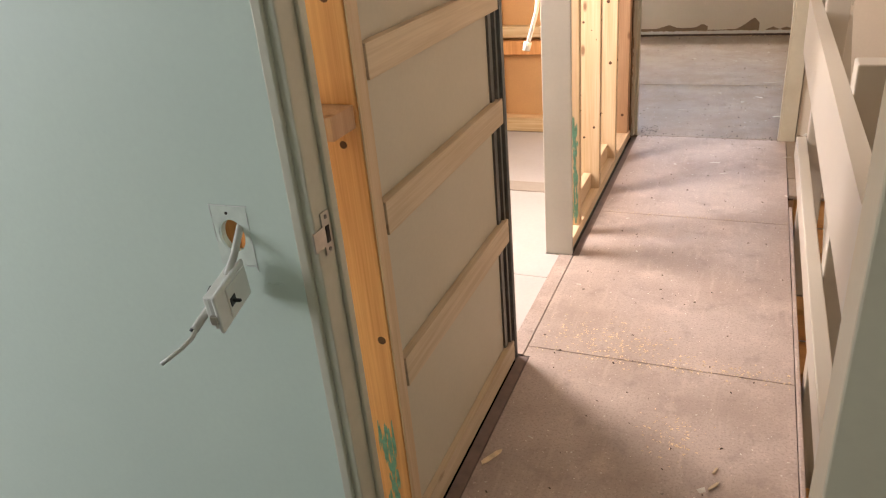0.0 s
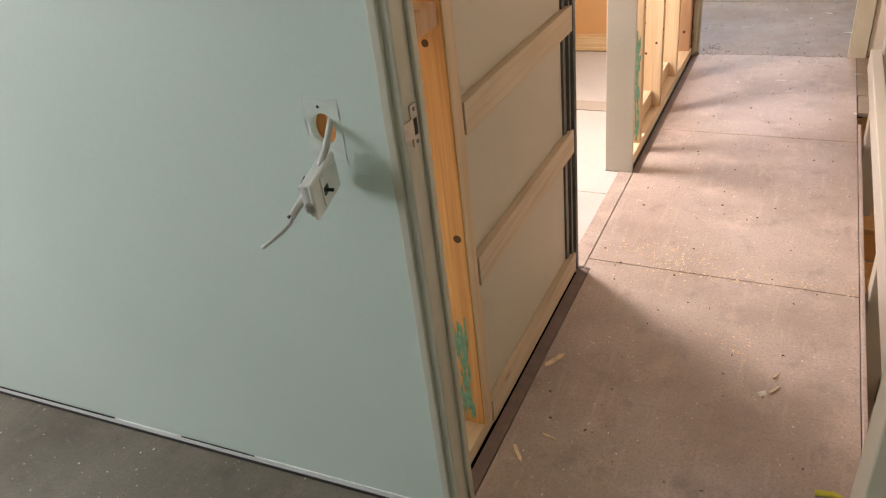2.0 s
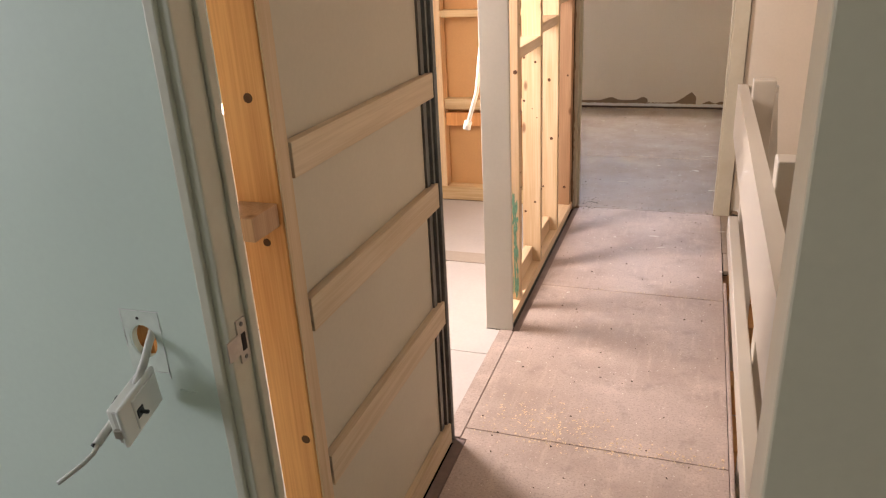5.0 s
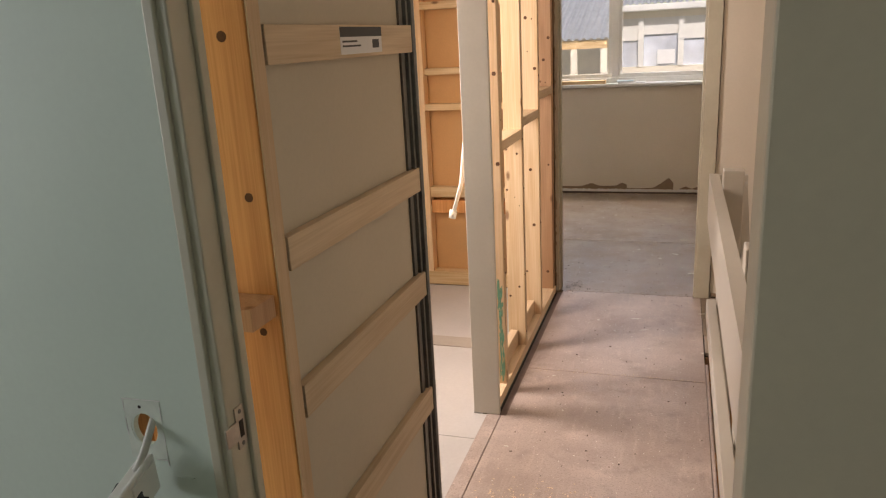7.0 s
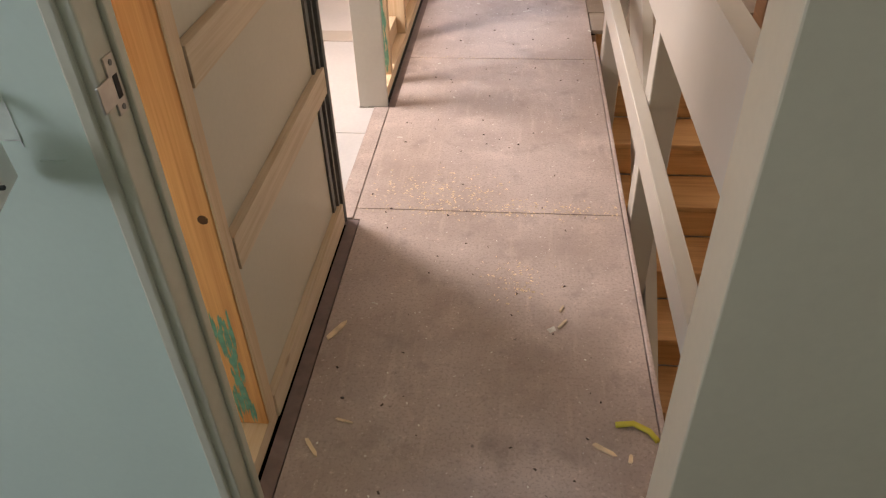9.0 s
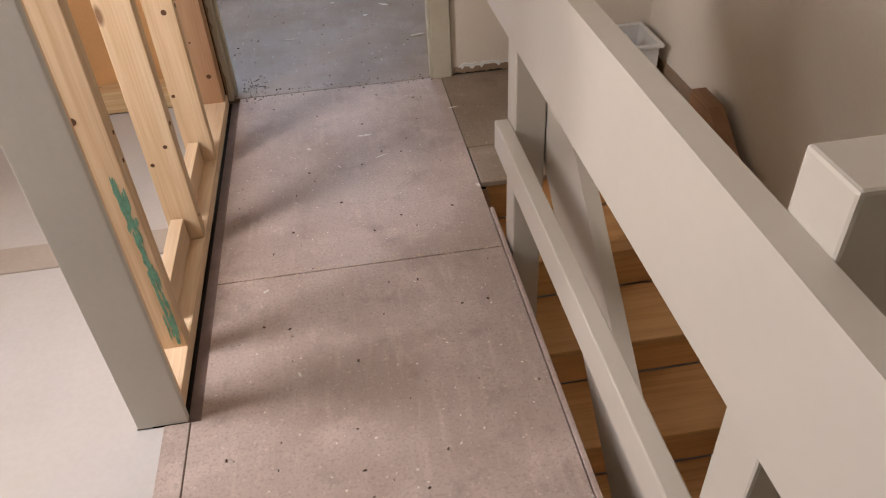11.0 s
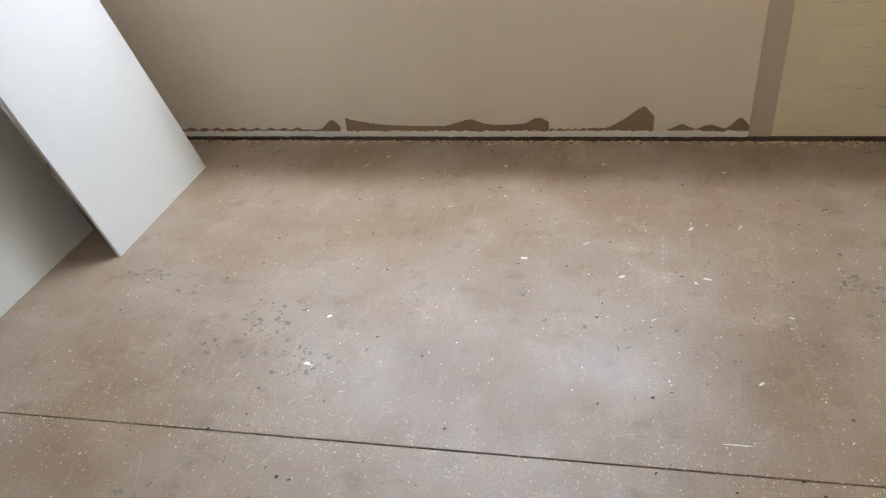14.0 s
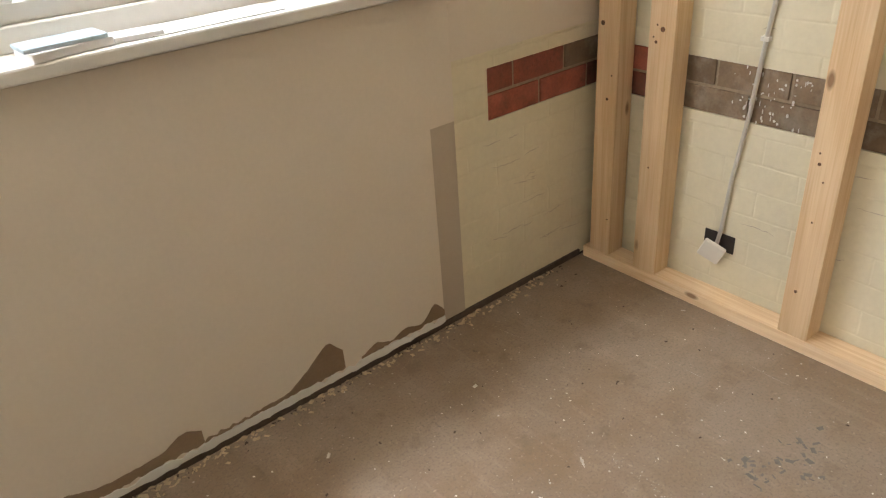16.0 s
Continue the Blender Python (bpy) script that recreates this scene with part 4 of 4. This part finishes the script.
scatter("joint_dust", [(rnd.uniform(-2.0, 1.0), rnd.gauss(5.93, 0.05)) for _ in range(1500)] + [(rnd.uniform(-2.0, 1.0), rnd.gauss(5.95, 0.16)) for _ in range(1900)] + [(rnd.uniform(-0.64, 0.18), rnd.choice((2.312, 3.522)) + rnd.gauss(0, 0.012)) for _ in range(420)], CHIP, 0.0008, 0.0036, 0.001, "pale dust and fibres along the sheet joints")
scatter("wall_foot_shavings", [(rnd.uniform(-2.3, 0.9), 7.733 - abs(rnd.gauss(0, 0.022))) for _ in range(420)], CHIP, 0.003, 0.012, 0.004, "straw-coloured shavings along the foot of the wall")
scatter("grit", spots(110, -0.64, 0.17, 1.2, 4.7) + spots(330, -1.9, 1.0, 4.8, 7.7) + cloud(60, -0.6, 4.80, 0.05, 0.09) + spots(70, -0.62, 0.14, 4.68, 4.76) + [(rnd.uniform(-2.3, 1.0), 7.733 - abs(rnd.gauss(0, 0.015))) for _ in range(160)], GRIT_GAP, 0.0015, 0.006, 0.004, "dark grit on the floor")
scatter("floor_crumbs", spots(500, -3.3, -0.8, 0.2, 1.1), SPECK, 0.001, 0.004, 0.0015, "pale crumbs on the dusty floor")


def clump(count, x, y, sx, sy):
    return [(rnd.gauss(x, sx), rnd.gauss(y, sy)) for _ in range(count)]


scatter("dark_spatter", clump(45, -1.26, 6.38, 0.05, 0.05) + clump(45, -1.09, 6.25, 0.08, 0.04) + clump(16, -1.40, 6.25, 0.1, 0.03) + clump(24, -1.81, 6.62, 0.05, 0.02) + clump(14, -1.62, 6.54, 0.05, 0.015) + clump(34, 0.64, 6.65, 0.05, 0.05) + clump(18, 0.53, 6.71, 0.03, 0.03) + clump(20, -1.39, 5.68, 0.03, 0.02) + clump(24, -0.1, 6.4, 0.25, 0.12), SPATTER, 0.002, 0.012, 0.0004, "dark dried spatter on the bedroom floor")


def smear(x, y, length, width, turn):
    """A worn smear of paint: a torn, flat outline lying on the boards."""
    n = 14
    side = [(-length / 2 + length * i / n, width * math.sin(math.pi * (i + 0.3) / (n + 0.6)) * rnd.uniform(0.25, 0.6)) for i in range(n + 1)]
    out = side + [(a, -b * rnd.uniform(0.3, 1.0)) for a, b in side[::-1]]
    bm = prism(out, "z", 0.0, 0.0007)
    bmesh.ops.transform(bm, matrix=Matrix.Translation((x, y, 0.0003)) @ Matrix.Rotation(turn, 4, "Z"), verts=bm.verts)
    return bm


for x, y, l, w, a, m in ((-0.445, 5.278, 0.075, 0.016, 0.05, GREYSTRIP), (-0.864, 5.287, 0.07, 0.014, 0.1, SPECK), (0.19, 4.42, 0.05, 0.012, 0.2, SPECK), (-0.17, 4.28, 0.06, 0.014, 0.0, SPECK), (-0.12, 4.12, 0.05, 0.012, 0.4, SPECK), (0.03, 5.62, 0.06, 0.03, -0.6, SPECK), (0.10, 6.02, 0.08, 0.008, 0.0, SPECK), (0.25, 7.03, 0.04, 0.012, 1.0, SMEAR), (-0.28, 6.9, 0.03, 0.014, 0.8, SMEAR), (-1.24, 7.48, 0.05, 0.012, 0.9, SMEAR)):
    tagged(mesh_object("paint_smear", smear(x, y, l, w, a), m), "thin dried smear of paint on the boards", "paint smear", kind="stuff")


def scratches(count):
    """Pale scuffs drawn across the bedroom floor."""
    bm = bmesh.new()
    for _ in range(count):
        x, y, a, l, w = rnd.uniform(-1.6, 0.9), rnd.uniform(5.0, 7.5), rnd.gauss(1.5, 0.5), rnd.uniform(0.03, 0.2), rnd.uniform(0.0003, 0.0010)
        d = Vector((math.cos(a), math.sin(a), 0))
        n, p, bend = Vector((-d.y, d.x, 0)), Vector((x, y, 0.0006)), rnd.uniform(-0.05, 0.05)
        row = [(p + d * l * u + n * (bend * l * u * u * 4 - w * (1 - abs(2 * u - 1))), p + d * l * u + n * (bend * l * u * u * 4 + w * (1 - abs(2 * u - 1)))) for u in (0.02, 0.25, 0.5, 0.75, 0.98)]
        vs = [(bm.verts.new(q), bm.verts.new(t)) for q, t in row]
        for (q0, t0), (q1, t1) in zip(vs, vs[1:]):
            bm.faces.new((q0, q1, t1, t0))
    return bm




def worn_streak(points, width):
    """A broken line of pale crumbs of worn paint along a path."""
    row = []
    for (xa, ya), (xb, yb) in zip(points, points[1:]):
        row += [(xa + (xb - xa) * u + rnd.gauss(0, width), ya + (yb - ya) * u) for u in (rnd.random() for _ in range(90))]
    return row


scatter("worn_streaks", worn_streak([(0.31, 7.0), (0.32, 6.5), (0.34, 6.2)], 0.009) + worn_streak([(-0.02, 6.98), (-0.04, 6.5)], 0.006) + worn_streak([(-0.67, 6.95), (-0.68, 6.6)], 0.02), SMEAR, 0.0006, 0.003, 0.0004, "pale worn streaks on the bedroom floor")
tagged(mesh_object("floor_scratches", scratches(26), SMEAR), "pale scratches in the worn floor", "scratches", kind="stuff")

# ---- outside ----
setting("ground", boxes((-300, 300, 8.0, 600, -2.85, -2.78)), GROUND)
house = thing("house", (0, 15, -2.78), "pale house with tin roof and windows across the yard", "house")
part("wall", boxes((-3.2, 6, 15.0, 15.2, -2.78, 0.92), (-3.2, 6, 15.0, 15.2, 1.80, 1.95)), RENDER, house)
for x in (-2.1, -1.4, -0.72, 0.0, 0.75, 1.5, 2.2):
    part("mullion", boxes((x - 0.05, x + 0.05, 14.97, 15.2, 0.92, 1.80)), WINDOWPAINT, house)
for k, x in enumerate((-1.75, -1.06, -0.36, 0.375, 1.125, 1.85)):
    pane = part("pane", boxes((x - 0.34, x + 0.34, 15.1, 15.14, 0.92, 1.80)), FARPANE, house)
    part("blind", boxes((x - 0.34, x + 0.34, 15.06, 15.09, 1.50 - 0.1 * (k % 2), 1.80)), WINDOWPAINT, pane)
part("notice", boxes((-0.42, -0.1, 15.03, 15.05, 0.96, 1.22)), PAPER, house)
part("gutter", boxes((-3.3, 6, 14.75, 14.9, 1.92, 2.04), bevel=0.02), WINDOWPAINT, house)


def tin_roof(x0, x1, y0, z0, y1, z1, pitch=0.11):
    bm = bmesh.new()
    rows = []
    n = int((x1 - x0) / pitch * 4)
    for i in range(n + 1):
        x = x0 + (x1 - x0) * i / n
        dz = 0.018 * math.sin(2 * math.pi * (x - x0) / pitch)
        rows.append((bm.verts.new((x, y0, z0 + dz)), bm.verts.new((x, y1, z1 + dz))))
    for a, b in zip(rows, rows[1:]):
        bm.faces.new((a[0], b[0], b[1], a[1]))
    bmesh.ops.solidify(bm, geom=bm.faces[:], thickness=0.004)
    return bm


part("roof", tin_roof(-3.3, 6, 14.75, 2.05, 19, 3.6), ROOFTIN, house)
shed = thing("shed", (-1.9, 12.5, -2.78), "small open shed with a corrugated tin roof", "shed")
part("roof", tin_roof(-3.4, -1.02, 11.8, 1.50, 14.2, 2.25), ROOFTIN, shed)
part("beam", boxes((-3.4, -1.05, 11.85, 11.95, 1.36, 1.48)), PINE_X, shed)
for x in (-3.2, -2.2, -1.55, -1.1):
    part("post", boxes((x - 0.05, x + 0.05, 11.86, 11.96, -2.78, 1.36)), RENDER, shed)
part("back_wall", boxes((-3.4, -1.1, 14.0, 14.1, -2.78, 2.1)), RENDER, shed)

# knots and nail heads on the bare timber
KNOT = material("dark_knot", (0.11, 0.048, 0.02), 0.9, spread=0.3, size=80)
rnd = random.Random(33)


def knot(at, way, size, parent):
    """A small raised knot on a face that looks along way."""
    p, d = Vector(at), Vector(way)
    part("knot", tube([p - d * 0.001, p + d * 0.0008], size, 10), KNOT, parent)


for z, x, size in ((0.617, -0.718, 0.010), (1.06, -0.74, 0.008), (1.33, -0.735, 0.009), (0.10, -0.735, 0.006), (1.62, -0.75, 0.010)):
    knot((x, 1.385, z), (0, -1, 0), size, frame_left)
for z, size in ((1.095, 0.012), (0.40, 0.006), (1.50, 0.008)):
    knot((-0.70, 1.41, z), (1, 0, 0), size, frame_left)
for y in STUDS:
    for _ in range(7):
        knot((rnd.uniform(-0.775, -0.705), y, rnd.uniform(0.15, 1.9)), (0, -1, 0), rnd.choice((0.003, 0.004, 0.006, 0.009)), frame_left)
    for _ in range(4):
        knot((-0.695, y + rnd.uniform(0.01, 0.035), rnd.uniform(0.1, 1.8)), (1, 0, 0), rnd.choice((0.003, 0.005, 0.007)), frame_left)
for _ in range(7):
    knot((rnd.uniform(-0.775, -0.71), 4.596, rnd.uniform(0.1, 1.8)), (0, -1, 0), rnd.choice((0.004, 0.006, 0.009)), frame_left)
for y in (7.645, 7.45, 6.91):
    for _ in range(5):
        knot((1.052, y + rnd.uniform(-0.03, 0.03), rnd.uniform(0.1, 1.1)), (-1, 0, 0), rnd.choice((0.003, 0.005, 0.008)), frame_side)

# ---- pieces: floor sheets and bricks ----


def piece(name, bm, mat, parent):
    return part(name, bm, mat, parent)


SHEETS = ([(-0.652, 1.187), (0.186, 1.187), (0.186, 2.310), (-0.674, 2.310), (-0.674, 2.252), (-0.652, 2.252)],
          [(-0.674, 2.314), (0.186, 2.314), (0.186, 3.520), (-0.652, 3.520), (-0.652, 3.028), (-0.674, 3.028)],
          [(-0.652, 3.524), (0.186, 3.524), (0.186, 4.703), (-0.652, 4.703)])
for outline in SHEETS:
    piece("sheet", prism(outline, "z", -0.02, 0.0), FLOOR, floor)
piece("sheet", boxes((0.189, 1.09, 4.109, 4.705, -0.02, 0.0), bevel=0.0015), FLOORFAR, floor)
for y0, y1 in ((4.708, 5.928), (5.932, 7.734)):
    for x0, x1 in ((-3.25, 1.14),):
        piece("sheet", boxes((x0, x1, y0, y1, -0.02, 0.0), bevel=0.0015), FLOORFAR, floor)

# bare brick in the two patches: two courses each
BL, BH, J = 0.23, 0.076, 0.01
for k, z in enumerate((0.649, 0.735)):
    x = 0.617 - 0.115 * k
    while x < 1.14:
        a, b = max(x, 0.617), min(x + BL, 1.139)
        if b - a > 0.03:
            piece("brick", boxes((a, b - J, 7.747, 7.764, z, z + BH), bevel=0.002), BRICKBROWN if k and a > 0.80 else BRICKRED, wall_brick)
        x += BL
for k, z in enumerate((0.630, 0.716)):
    y = 4.9 + 0.115 * k
    while y < 7.74:
        piece("brick", boxes((1.142, 1.164, y, min(y + BL - J, 7.743), z, z + BH), bevel=0.002), BRICKRED if y > 7.35 else BRICKBROWN, wall_side)
        y += BL
part("mortar_bed", boxes((0.616, 1.139, 7.752, 7.7645, 0.6485, 0.8115)), MORTAR, wall_brick)
part("mortar_bed", boxes((1.148, 1.1645, 4.81, 7.744, 0.6285, 0.7935)), MORTAR, wall_side)

# cracks and loose paint on the painted brick
rnd = random.Random(17)


def crack(length, way):
    """A thin, wandering crack; way maps (along, up) to the wall's face."""
    bm = bmesh.new()
    prev, z = None, 0.0
    for i in range(9):
        w = 0.0014 * math.sin(math.pi * (i + 0.4) / 8.8) * rnd.uniform(0.5, 1.3)
        z += rnd.uniform(-0.004, 0.004)
        row = [bm.verts.new(way(length * i / 8, z + d)) for d in (-w, w)]
        if prev:
            bm.faces.new((prev[0], row[0], row[1], prev[1]))
        prev = row
    return bm


for _ in range(16):
    x, z = rnd.uniform(0.52, 0.95), 0.06 + 0.086 * rnd.randrange(1, 7)
    part("crack", crack(rnd.uniform(0.03, 0.13), lambda u, v: (x + u, 7.7444, z + v)), GREYSTRIP, wall_brick)
for _ in range(26):
    y, z = rnd.uniform(6.3, 7.45), 0.04 + 0.086 * rnd.randrange(1, 14)
    if not 0.60 < z < 0.82:
        part("crack", crack(rnd.uniform(0.03, 0.13), lambda u, v: (1.1394, y + u, z + v)), GREYSTRIP, wall_side)
# remains of white paint on the brown bricks
for _ in range(60):
    y, z, w, h = rnd.gauss(7.13, 0.05), rnd.uniform(0.63, 0.79), rnd.uniform(0.001, 0.006), rnd.uniform(0.002, 0.011)
    out = [(y + w * math.cos(a) * rnd.uniform(0.5, 1), z + h * math.sin(a) * rnd.uniform(0.5, 1)) for a in (0.2, 1.1, 2.0, 3.0, 4.0, 5.2)]
    part("paint_remnant", prism(out, "x", 1.1405, 1.1422), WINDOWPAINT, wall_side)
